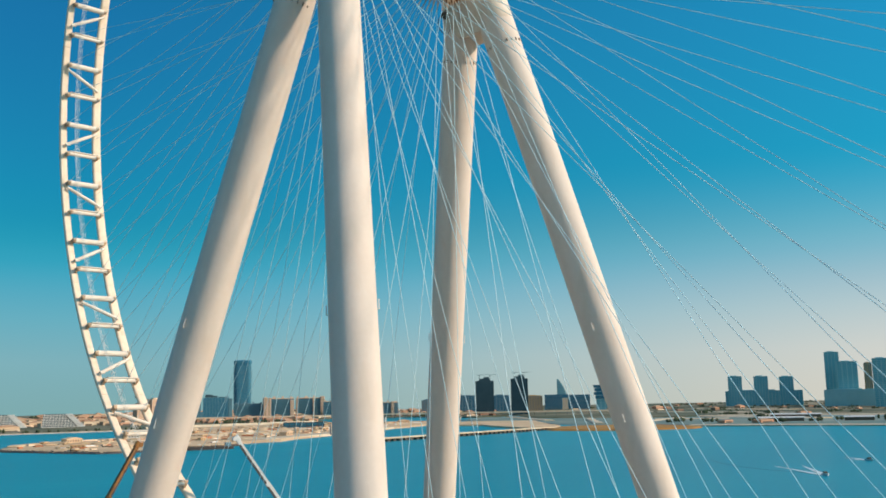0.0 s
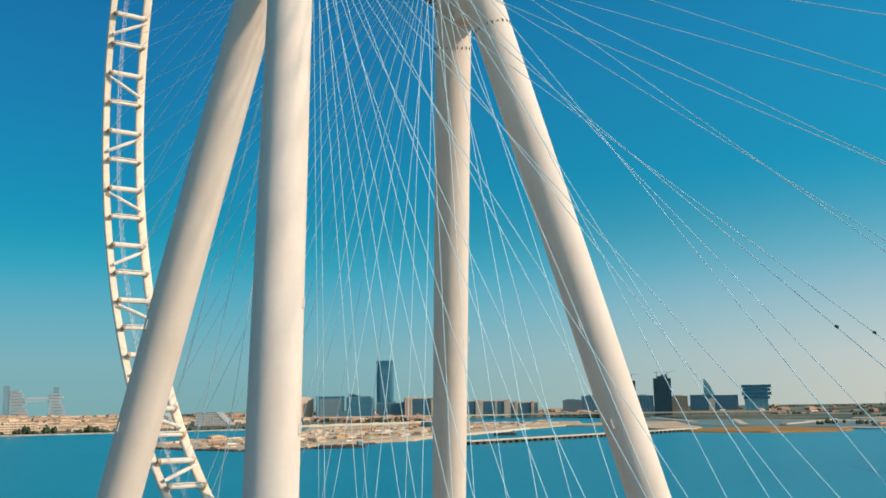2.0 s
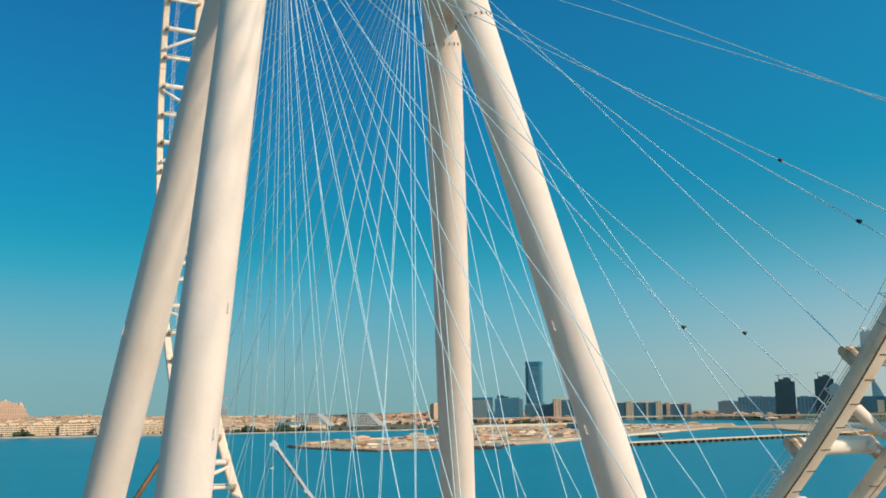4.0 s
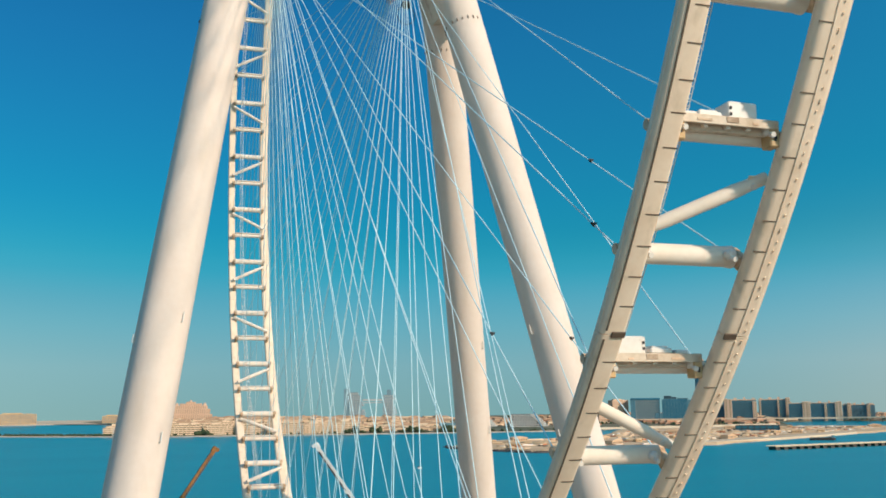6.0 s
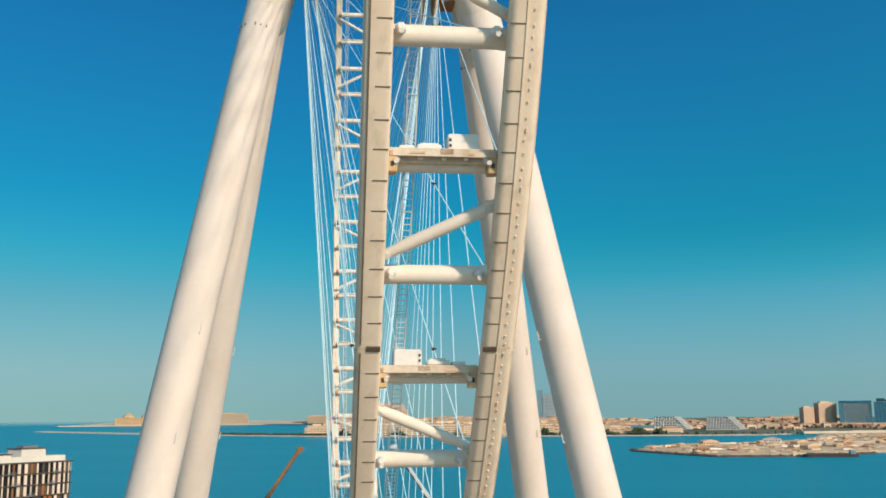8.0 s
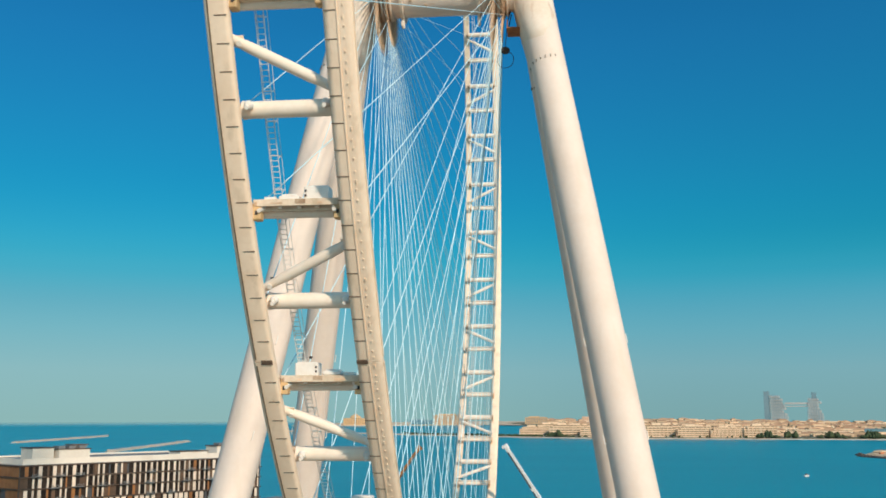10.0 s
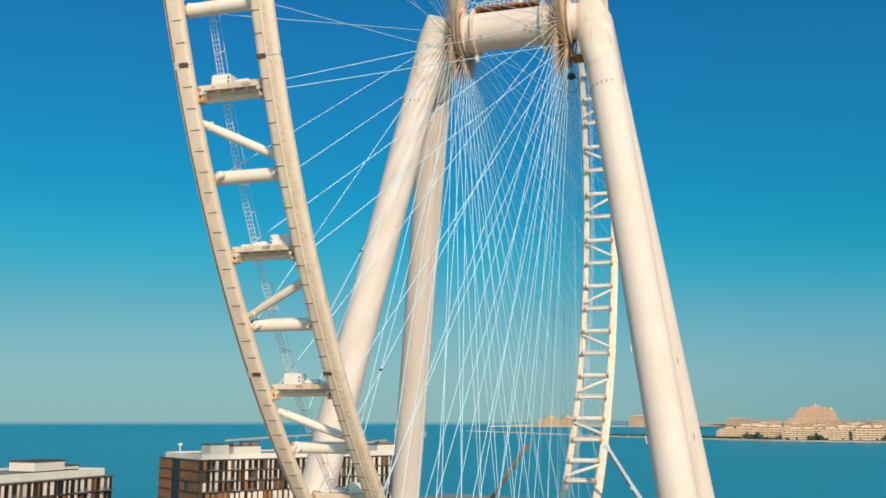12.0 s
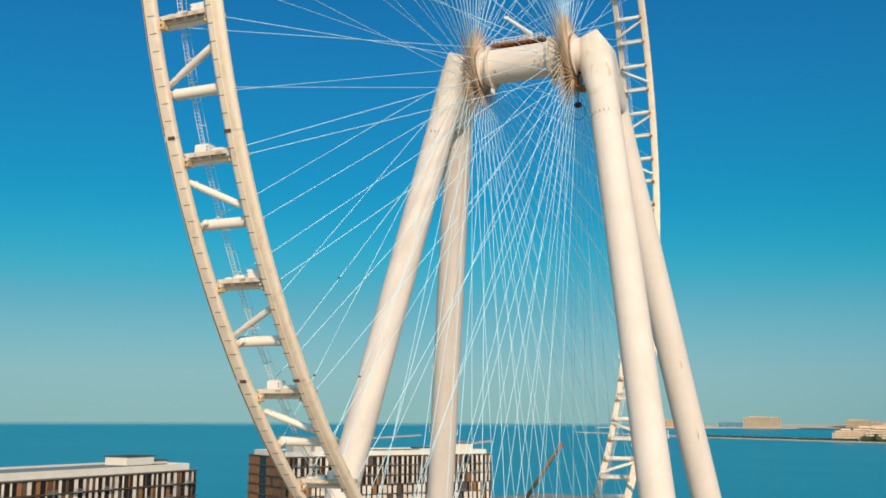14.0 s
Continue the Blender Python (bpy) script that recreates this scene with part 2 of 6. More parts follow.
TOWN = material("town_ground", (0.40, 0.29, 0.18), (0.10, 0.11, 0.06), 0.95, grain=0.012, broad=0.004, mix=0.8)
PAVING = material("paving", (0.36, 0.32, 0.26), (0.22, 0.20, 0.16), 0.9, grain=0.5, broad=0.05)
VILLA = material("villa_stucco", (0.74, 0.53, 0.34), (0.60, 0.40, 0.25), 0.85, grain=0.05, broad=0.03, mix=0.6, per_island=0.35)
ROSE_VILLA = material("rose_villa_stucco", (0.52, 0.29, 0.18), (0.40, 0.20, 0.12), 0.85, grain=0.05, broad=0.03, mix=0.6, per_island=0.45)
PALE_VILLA = material("pale_villa_stucco", (0.77, 0.58, 0.40), (0.65, 0.47, 0.31), 0.85, grain=0.05, broad=0.03, mix=0.5, per_island=0.2)
TEAL_GLASS = material("deep_teal_glass", (0.025, 0.085, 0.105), (0.018, 0.06, 0.075), 0.3, grain=0.1, broad=0.03, spec=0.5)
# tan that carries the shade of deep loggias; also fills tower windows
LOGGIA_SHADE = material("tan_loggia_shade", (0.40, 0.27, 0.16), (0.30, 0.19, 0.11), 0.8, grain=0.1, broad=0.03, per_object=0.3)
# painted shade for openings; also the colour of dark plant, cargo and cabins
SHADE_AND_DARK = material("opening_shade_and_dark", (0.10, 0.07, 0.05), (0.16, 0.12, 0.08), 0.6, grain=0.3, broad=0.05)
TILE_ROOF = material("clay_roof", (0.42, 0.22, 0.12), (0.55, 0.36, 0.22), 0.85, grain=0.1, broad=0.02)
# distance haze is mixed into the next two glass colours
FAR_GLASS = material("hazed_tower_glass", (0.035, 0.19, 0.275), (0.025, 0.145, 0.22), 0.25, grain=0.1, broad=0.02, spec=0.5)
FAR_GLASS_PALE = material("hazed_pale_glass", (0.12, 0.28, 0.32), (0.09, 0.22, 0.26), 0.3, grain=0.1, broad=0.02, spec=0.5)
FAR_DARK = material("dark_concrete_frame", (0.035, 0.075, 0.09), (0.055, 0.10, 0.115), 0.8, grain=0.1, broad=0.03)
# grey tinted blue to paint in the distance haze
FAR_GREY = material("hazed_grey_stucco", (0.20, 0.31, 0.35), (0.15, 0.25, 0.29), 0.8, grain=0.1, broad=0.02)
# both blues are brightened to paint haze over fronts the sun misses
HAZED_GLASS = material("hazed_blue_glass", (0.14, 0.46, 0.50), (0.10, 0.38, 0.43), 0.3, grain=0.1, broad=0.02, spec=0.5)
HAZED_FRAME = material("hazed_blue_frame", (0.42, 0.64, 0.62), (0.34, 0.54, 0.54), 0.6, grain=0.1, broad=0.02)
# brown greyed and paled with painted distance haze
FAR_BROWN = material("hazed_brown_stucco", (0.30, 0.28, 0.25), (0.22, 0.22, 0.205), 0.85, grain=0.1, broad=0.02)
FAR_BEIGE = material("beige_stucco", (0.66, 0.43, 0.22), (0.50, 0.32, 0.17), 0.85, grain=0.1, broad=0.02)
# base boosted so a grazing-lit wall looks sunlit; also viaduct and timber
SUNLIT_STONE = material("brightened_sandstone", (0.88, 0.66, 0.46), (0.78, 0.56, 0.38), 0.85, grain=0.1, broad=0.02)
FAR_ROSE = material("rose_stone", (0.70, 0.46, 0.31), (0.58, 0.38, 0.26), 0.85, grain=0.1, broad=0.02)
FAR_WHITE = material("white_stucco", (0.78, 0.75, 0.70), (0.66, 0.62, 0.56), 0.8, grain=0.1, broad=0.02)
RUST_RED = material("rust_red_paint", (0.50, 0.17, 0.07), (0.36, 0.12, 0.05), 0.8, grain=0.3, broad=0.05, per_island=0.4)
ROW_STONE = material("peach_stone", (0.78, 0.55, 0.38), (0.66, 0.45, 0.31), 0.85, grain=0.1, broad=0.02)
# stone paled with haze put into its colour
STACK_GREY = material("hazed_stacked_stone", (0.46, 0.47, 0.45), (0.36, 0.38, 0.37), 0.8, grain=0.1, broad=0.02)
# darker copy of the rose stone, with the bays' shade in its colour
ROSE_SHADE = material("shaded_rose_stone", (0.52, 0.34, 0.23), (0.42, 0.28, 0.19), 0.85, grain=0.1, broad=0.02)
# glass colour lightened to paint haze over the coast row
SHADE_GLASS = material("hazed_dim_glass", (0.11, 0.255, 0.315), (0.085, 0.21, 0.265), 0.3, grain=0.1, broad=0.03, spec=0.5)
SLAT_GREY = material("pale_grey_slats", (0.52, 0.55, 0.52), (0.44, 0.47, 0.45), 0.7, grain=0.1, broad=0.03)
# darker water tone that paints the wave shadow along a wake
WAKE_TRAIL = material("shaded_wake_water", (0.002, 0.11, 0.17), (0.002, 0.15, 0.21), 0.3, grain=0.05, broad=0.01, spec=0.06)
FOAM = material("sea_foam", (0.75, 0.78, 0.78), (0.45, 0.58, 0.62), 0.9, grain=0.4, broad=0.1)


def water_material():
    m = bpy.data.materials.new("sea_water")
    m.use_nodes = True
    n, l = m.node_tree.nodes, m.node_tree.links
    b = n["Principled BSDF"]
    coord = n.new("ShaderNodeTexCoord")
    broad, ripple, swell = (n.new("ShaderNodeTexNoise") for _ in range(3))
    stretch = n.new("ShaderNodeMapping")
    stretch.inputs["Scale"].default_value = (0.0012, 0.0045, 1)
    l.new(coord.outputs["Object"], stretch.inputs[0])
    l.new(stretch.outputs[0], broad.inputs["Vector"])
    broad.inputs["Scale"].default_value, broad.inputs["Detail"].default_value = 1.0, 5
    ripple.inputs["Scale"].default_value, ripple.inputs["Detail"].default_value = 0.55, 6
    swell.inputs["Scale"].default_value, swell.inputs["Detail"].default_value = 0.05, 3
    for node in (ripple, swell):
        l.new(coord.outputs["Object"], node.inputs["Vector"])
    tone = n.new("ShaderNodeMix")
    tone.data_type = "RGBA"
    tone.inputs["A"].default_value, tone.inputs["B"].default_value = (0.002, 0.235, 0.315, 1), (0.003, 0.275, 0.35, 1)
    span = n.new("ShaderNodeMapRange")
    span.inputs["From Min"].default_value, span.inputs["From Max"].default_value = 0.35, 0.65
    l.new(broad.outputs[0], span.inputs["Value"])
    l.new(span.outputs[0], tone.inputs["Factor"])
    l.new(tone.outputs["Result"], b.inputs["Base Color"])
    b.inputs["Roughness"].default_value = 0.30
    b.inputs["Specular IOR Level"].default_value = 0.09
    # haze painted in: the last stretch before the horizon turns transparent against the sky
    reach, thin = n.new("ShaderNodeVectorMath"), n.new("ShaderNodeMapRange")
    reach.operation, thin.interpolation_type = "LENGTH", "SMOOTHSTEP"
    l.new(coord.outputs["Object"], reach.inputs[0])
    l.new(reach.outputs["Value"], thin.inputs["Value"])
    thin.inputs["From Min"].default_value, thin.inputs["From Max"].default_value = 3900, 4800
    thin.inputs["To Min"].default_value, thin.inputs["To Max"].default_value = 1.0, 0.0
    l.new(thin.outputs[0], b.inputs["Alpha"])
    add = n.new("ShaderNodeMath")
    add.operation = "MULTIPLY_ADD"
    add.inputs[1].default_value = 2.5
    l.new(swell.outputs[0], add.inputs[0])
    l.new(ripple.outputs[0], add.inputs[2])
    relief = n.new("ShaderNodeBump")
    relief.inputs["Strength"].default_value, relief.inputs["Distance"].default_value = 0.5, 0.35
    l.new(add.outputs[0], relief.inputs["Height"])
    l.new(relief.outputs[0], b.inputs["Normal"])
    return m


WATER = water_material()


# ---- mesh helpers ----
def part(name, bm, mat, parent=None, label="", smooth=False, m=None):
    """Links a bmesh (or a ready mesh) as one object under a thing or a part."""
    if isinstance(bm, bpy.types.Mesh):
        me = bm
    else:
        bmesh.ops.recalc_face_normals(bm, faces=bm.faces)
        me = bpy.data.meshes.new(name)
        bm.to_mesh(me)
        bm.free()
        me.materials.append(mat)
        if smooth:
            me.polygons.foreach_set("use_smooth", [True] * len(me.polygons))
            me.set_sharp_from_angle(angle=radians(38))
    ob = new(name, me)
    if parent is not None:
        ob.parent = parent
    if m is not None:
        ob.matrix_basis = m
    if label:
        ob["label"] = label
    return ob


def box(bm, x, y, z, sx, sy, sz, m=None, bevel=0.0):
    r = bmesh.ops.create_cube(bm, size=1.0, matrix=(m or Matrix()) @ Matrix.Translation((x, y, z)) @ Matrix.Diagonal((sx, sy, sz, 1)))
    if bevel:
        edges = list({e for v in r["verts"] for e in v.link_edges})
        bmesh.ops.bevel(bm, geom=edges, offset=bevel, segments=1, affect="EDGES", clamp_overlap=True)


def tube(bm, a, b, ra, rb=None, sides=12, caps=True):
    a, b = Vector(a), Vector(b)
    rb = ra if rb is None else rb
    q = (b - a).to_track_quat("Z", "Y").to_matrix()
    rings = []
    for p, r in ((a, ra), (b, rb)):
        rings.append([bm.verts.new(p + q @ Vector((r * math.cos(2 * math.pi * k / sides), r * math.sin(2 * math.pi * k / sides), 0))) for k in range(sides)])
    for k in range(sides):
        bm.faces.new((rings[0][k], rings[0][(k + 1) % sides], rings[1][(k + 1) % sides], rings[1][k]))
    if caps:
        bm.faces.new(rings[0][::-1])
        bm.faces.new(rings[1])


def loft(bm, rings, caps=True, closed=True):
    """Skins a row of equal rings of points."""
    made = [[bm.verts.new(p) for p in ring] for ring in rings]
    n = len(made[0])
    for a, b in zip(made, made[1:]):
        for k in range(n if closed else n - 1):
            bm.faces.new((a[k], a[(k + 1) % n], b[(k + 1) % n], b[k]))
    if caps:
        bm.faces.new(made[0][::-1])
        bm.faces.new(made[-1])


def lathe_x(bm, profile, sides=48):
    """Turns (x, radius) pairs round the x axis."""
    loft(bm, [[(x, r * math.cos(2 * math.pi * k / sides), r * math.sin(2 * math.pi * k / sides)) for k in range(sides)] for x, r in profile])


def rounded(w, d, r, n=3):
    """A rounded rectangle as (u, v) pairs."""
    pts = []
    for cx, cy, a0 in ((w / 2 - r, d / 2 - r, 0), (-w / 2 + r, d / 2 - r, 90), (-w / 2 + r, -d / 2 + r, 180), (w / 2 - r, -d / 2 + r, 270)):
        for k in range(n + 1):
            a = radians(a0 + 90 * k / n)
            pts.append((cx + r * math.cos(a), cy + r * math.sin(a)))
    return pts


def thing(name, label, category, at=(0, 0, 0), group="", kind="", turn=0):
    ob = new(name)
    ob.matrix_world = pose(*at, 0, 0, turn)
    ob.empty_display_size = 2
    return tagged(ob, label, category, group, kind)


def rise(d):
    """How far the sea's sheet climbs towards its rim, which stands in for the far horizon."""
    return 0.0 if d < 1800 else 36 * ((d - 1800) / 3000) ** 2


def ground_z(x, y):
    return rise(math.hypot(x + 20, y + 150))


# ---- sea and land ----
def sea():
    bm = bmesh.new()
    radii = [0, 150, 400, 800, 1300, 1800, 2100, 2400, 2700, 3000, 3300, 3600, 3900, 4200, 4500, 4780]
    seg, rings = 96, []
    for r in radii:
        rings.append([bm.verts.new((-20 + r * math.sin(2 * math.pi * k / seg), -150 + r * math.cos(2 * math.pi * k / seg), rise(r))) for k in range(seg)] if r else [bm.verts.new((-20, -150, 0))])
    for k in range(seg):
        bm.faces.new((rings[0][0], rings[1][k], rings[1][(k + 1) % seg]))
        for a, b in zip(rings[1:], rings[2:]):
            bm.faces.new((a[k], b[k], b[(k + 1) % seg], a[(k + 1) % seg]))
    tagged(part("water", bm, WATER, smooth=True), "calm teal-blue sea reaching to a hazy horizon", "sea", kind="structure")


def land(name, outline, top, mat, label, category="land", edge=6.0, rough=0.0, seed=1):
    """A low piece of ground with a sloping, wandering edge."""
    rnd = random.Random(seed)
    fine = []
    for (x0, y0), (x1, y1) in zip(outline, outline[1:] + outline[:1]):
        n = max(2, int(math.hypot(x1 - x0, y1 - y0) / 60))
        for k in range(n):
            u = k / n
            fine.append((x0 + (x1 - x0) * u + rnd.uniform(-rough, rough), y0 + (y1 - y0) * u + rnd.uniform(-rough, rough)))
    cx, cy = sum(p[0] for p in fine) / len(fine), sum(p[1] for p in fine) / len(fine)
    bm = bmesh.new()
    lower = [bm.verts.new((x, y, ground_z(x, y) - 0.8)) for x, y in fine]
    upper = []
    for x, y in fine:
        d = math.hypot(x - cx, y - cy)
        s = max(0.2, 1 - edge / max(d, 1))
        px, py = cx + (x - cx) * s, cy + (y - cy) * s
        upper.append(bm.verts.new((px, py, ground_z(px, py) + top)))
    n = len(fine)
    for k in range(n):
        bm.faces.new((lower[k], lower[(k + 1) % n], upper[(k + 1) % n], upper[k]))
    cap = bm.faces.new(upper)
    bmesh.ops.triangulate(bm, faces=[cap])
    return tagged(part(name, bm, mat), label, category, kind="structure")


sea()


def shore_y(x):
    """The villa island's seaward edge."""
    return 2372 - (0.62 if x < 86 else 0.20) * (x - 86)


# ---- land ----
land("ground", [(-420, -420), (60, -480), (240, -300), (300, -80), (250, 120), (120, 330), (-20, 470), (-170, 525), (-200, 430), (-260, 330), (-330, 250), (-380, 100), (-400, -150)],
     3.0, PAVING, "paved island under the wheel with a sandy shore", "ground", edge=14, rough=6, seed=3)
land("ground_spit", [(466, 1304), (484, 1192), (508, 1100), (600, 1086), (690, 1112), (770, 1170), (850, 1195), (1000, 1290), (1190, 1400), (1450, 1560), (1750, 1700), (1950, 1900),
                     (1760, 2110), (1450, 2180), (1200, 2150), (1060, 1930), (900, 1720), (720, 1590), (628, 1556), (550, 1500), (490, 1380)], 3.5, SAND, "raw sandy reclaimed spit with building plots", edge=22, rough=8, seed=4)
land("ground_lagoon_bank", [(-900, 3130), (-395, 2702), (86, 2384), (120, 2430), (-375, 2745), (-880, 3165)], 2.2, PALE_SAND, "thin sandy bank between bay and lagoon", edge=6, rough=3, seed=15)
land("ground_far_strip", [(-1000, 3780), (-660, 3880), (-300, 3960), (0, 3940), (150, 3800), (300, 4480), (-300, 4560), (-900, 4250)], 2.5, PALE_SAND, "far sandy strip with seaside hotels", edge=8, rough=6, seed=16)
land("ground_villa_island", [(40, 2440), (86, 2390), (514, 2304), (1060, 2196), (1200, 2230), (1330, 2330), (1600, 2420), (1500, 2900), (1300, 3900), (700, 4560),
                             (0, 4600), (-150, 4200), (60, 3500), (-40, 3000)], 3.0, TOWN, "built-up island of villas behind a stone shore", edge=10, rough=8, seed=5)
land("ground_palm_coast", [(1350, 2700), (1560, 2280), (1740, 2150), (1810, 2270), (1980, 2520), (2170, 2560), (2290, 2300), (2270, 2060), (2400, 2050), (2750, 2300), (2900, 3400), (2200, 4150), (1500, 4200)], 3.5, TOWN,
     "sandy coast with low houses before the towers", edge=12, rough=10, seed=6)
land("ground_far_coast", [(2250, 1800), (2320, 1500), (2450, 1330), (2600, 1000), (2700, 500), (2800, -300), (3900, -500), (4600, 300), (4300, 1900), (3500, 3100), (2850, 2650), (2500, 2100)],
     3.5, TOWN, "hazy built-up mainland coast", edge=12, rough=10, seed=7)
land("ground_grass_island", [(1400, 1070), (1440, 930), (1560, 860), (1640, 880), (1700, 960), (1760, 1100), (1640, 1190), (1480, 1180)], 3.2, DRY_GRASS,
     "flat island of brown dry grass", edge=10, rough=5, seed=8)
land("ground_beach", [(1690, 960), (1740, 780), (1770, 560), (1800, 250), (1830, -200), (1900, -200), (1868, 250), (1838, 560), (1806, 780), (1752, 985)], 2.6, PALE_SAND,
     "long thin pale sandy beach", edge=7, rough=4, seed=9)
land("ground_marsh", [(1756, 990), (1812, 780), (1844, 560), (1874, 250), (1906, -200), (2620, -300), (2560, 500), (2380, 1250), (2050, 1260), (1830, 1180)], 2.0, MARSH,
     "dark green flat land behind the beach", edge=8, rough=8, seed=17)
land("ground_flats", [(1735, 1120), (1850, 1185), (2060, 1262), (2360, 1262), (2300, 1520), (2230, 1800), (2330, 2030), (2190, 2010), (2010, 1900), (1960, 1700), (1880, 1480), (1760, 1330)], 1.4, MARSH,
     "wet grey-green flats with sand bars", edge=8, rough=10, seed=19)
land("ground_shore_sand", [(840, 1215), (1000, 1295), (1200, 1405), (1450, 1565), (1440, 1610), (1180, 1450), (990, 1345), (830, 1260)], 4.0, PALE_SAND,
     "strip of pale beach along the spit", edge=8, rough=3, seed=10)


land("ground_causeway", [(1440, 1128), (1560, 1180), (1640, 1235), (1850, 1450), (2000, 1600), (1900, 1750), (1700, 1690), (1600, 1615), (1660, 1500), (1550, 1330)], 3.4, SAND,
     "sandy link between the spit and the grass island", edge=8, rough=6, seed=18)


def breakwater(name, a, b, width, height, label, mat=None):
    """A rubble bank: a ridge of many tumbled stones on a sloping core."""
    rnd = random.Random(len(name) + int(abs(a[0])))
    a, b = Vector((*a, 0)), Vector((*b, 0))
    run = b - a
    side = Vector((-run.y, run.x, 0)).normalized()
    n = max(8, int(run.length / 9))
    bm = bmesh.new()
    rings = []
    for k in range(n + 1):
        p = a + run * (k / n) + side * rnd.uniform(-1.2, 1.2)
        z, taper = ground_z(p.x, p.y), 0.35 if k in (0, n) else 1
        rings.append([p + side * (s * width * taper) + Vector((0, 0, z + h * height * taper + rnd.uniform(-0.25, 0.25)))
                      for s, h in ((-0.5, -0.4), (-0.28, 0.7), (0, 1), (0.28, 0.75), (0.5, -0.4))])
    loft(bm, rings, caps=True)
    for k in range(min(260, n * 6)):
        p = a + run * rnd.random() + side * rnd.uniform(-0.48, 0.48) * width
        r = rnd.uniform(0.7, 1.7)
        off = abs((p - a).dot(side)) / width
        bmesh.ops.create_icosphere(bm, subdivisions=1, radius=r, matrix=Matrix.Translation((p.x, p.y, ground_z(p.x, p.y) + height * (1 - 1.9 * off)))
                                   @ Euler((rnd.random() * 3, rnd.random() * 3, 0)).to_matrix().to_4x4() @ Matrix.Diagonal((1, 0.8, 0.6, 1)))
    return tagged(part(name, bm, mat or ROCK), label, "breakwater", kind="structure")


for a, b in (((-900, 3120), (-395, 2690)), ((-395, 2690), (86, 2372)), ((86, 2372), (514, 2286)), ((514, 2286), (1060, 2177)), ((1060, 2177), (1310, 2312))):
    breakwater("breakwater", a, b, 13, 2.6, "pale stone edge along the villa island's shore", PALE_ROCK)


breakwater("breakwater", (-1130, 1900), (-1180, 2480), 16, 4.0, "low pale stone breakwater standing alone in the sea", PALE_ROCK)
breakwater("breakwater", (-690, 1400), (-790, 2040), 16, 4.0, "low pale stone breakwater standing alone in the sea", PALE_ROCK)
for a, b in (((482, 1380), (463, 1304)), ((463, 1304), (482, 1188)), ((482, 1188), (506, 1094)), ((506, 1094), (600, 1080)), ((600, 1080), (690, 1106)), ((690, 1106), (760, 1160))):
    breakwater("breakwater", a, b, 15, 2.5, "dark stone edge of the sandy spit")


def pier():
    top = thing("pier", "long pale pier on dark piles beside the spit", "pier", kind="structure")
    a, b = Vector((812, 998, 0)), Vector((1480, 1130, 0))
    run, n = b - a, 44
    turn = math.degrees(math.atan2(run.y, run.x))
    m = pose(*((a + b) / 2), 0, 0, turn)
    bm = bmesh.new()
    box(bm, 0, 0, 4.6, run.length, 16, 1.0, bevel=0.15)
    part("deck", bm, PALE_SAND, top, "pale concrete deck", m=m)
    bm = bmesh.new()
    box(bm, 0, 0, 0.2, run.length / n * 0.5, 13, 5.2, bevel=0.2)
    pile = part("pile", bm, ROCK, top, "dark pile bent", m=m @ Matrix.Translation((-run.length / 2 + 7, 0, 1.2)))
    for k in range(1, n):
        part("pile", pile.data, None, top, m=m @ Matrix.Translation((-run.length / 2 + 7 + k * (run.length - 14) / (n - 1), 0, 1.2)))
    for s in (-1, 1):
        bm = bmesh.new()
        box(bm, 0, s * 7.7, 5.4, run.length, 0.4, 0.7)
        part("parapet", bm, PALE_SAND, top, m=m)


pier()

# ---- the wheel ----
HUB = 131.0
CHORD_X, CHORD_W, CHORD_D, CHORD_R = 4.25, 2.1, 0.95, 115.595
FACE_X = 3.72  # middle of the seamed part of the outer face
NODE_R = 114.1


def node_angle(i):
    """Angle in the wheel's plane of the i-th of its 96 cross members, from the level far side, growing upwards there."""
    i = (i + 1) % 96 - 1
    if i <= 6:
        return 180 + 35.44 + (3.82 if i > 3 else 3.75) * (i - 3)
    if i < 27:
        return 226.90 + (304.01 - 226.90) * (i - 6) / 21
    if i <= 46:
        return 352.28 + 3.713 * (i - 40)
    return 374.56 + (560.44 - 374.56) * (i - 46) / 49


def at_angle(deg, r=NODE_R):
    """Frame on the rim: x across, y outwards, z along the rim."""
    a = radians(deg)
    c, s = math.cos(a), math.sin(a)
    return Matrix(((1, 0, 0, 0), (0, c, -s, r * c), (0, s, c, r * s), (0, 0, 0, 1)))


wheel = thing("ferris_wheel", "giant cream-white observation wheel with cable spokes, no capsules fitted", "ferris wheel", (0.26, 0, HUB), turn=-0.16)


def arc_sweep(bm, section, a0, a1, steps, x, r):
    rings = []
    for k in range(steps + 1):
        m = at_angle(a0 + (a1 - a0) * k / steps, r)
        rings.append([m @ Vector((x + u, v, 0)) for u, v in section])
    loft(bm, rings)


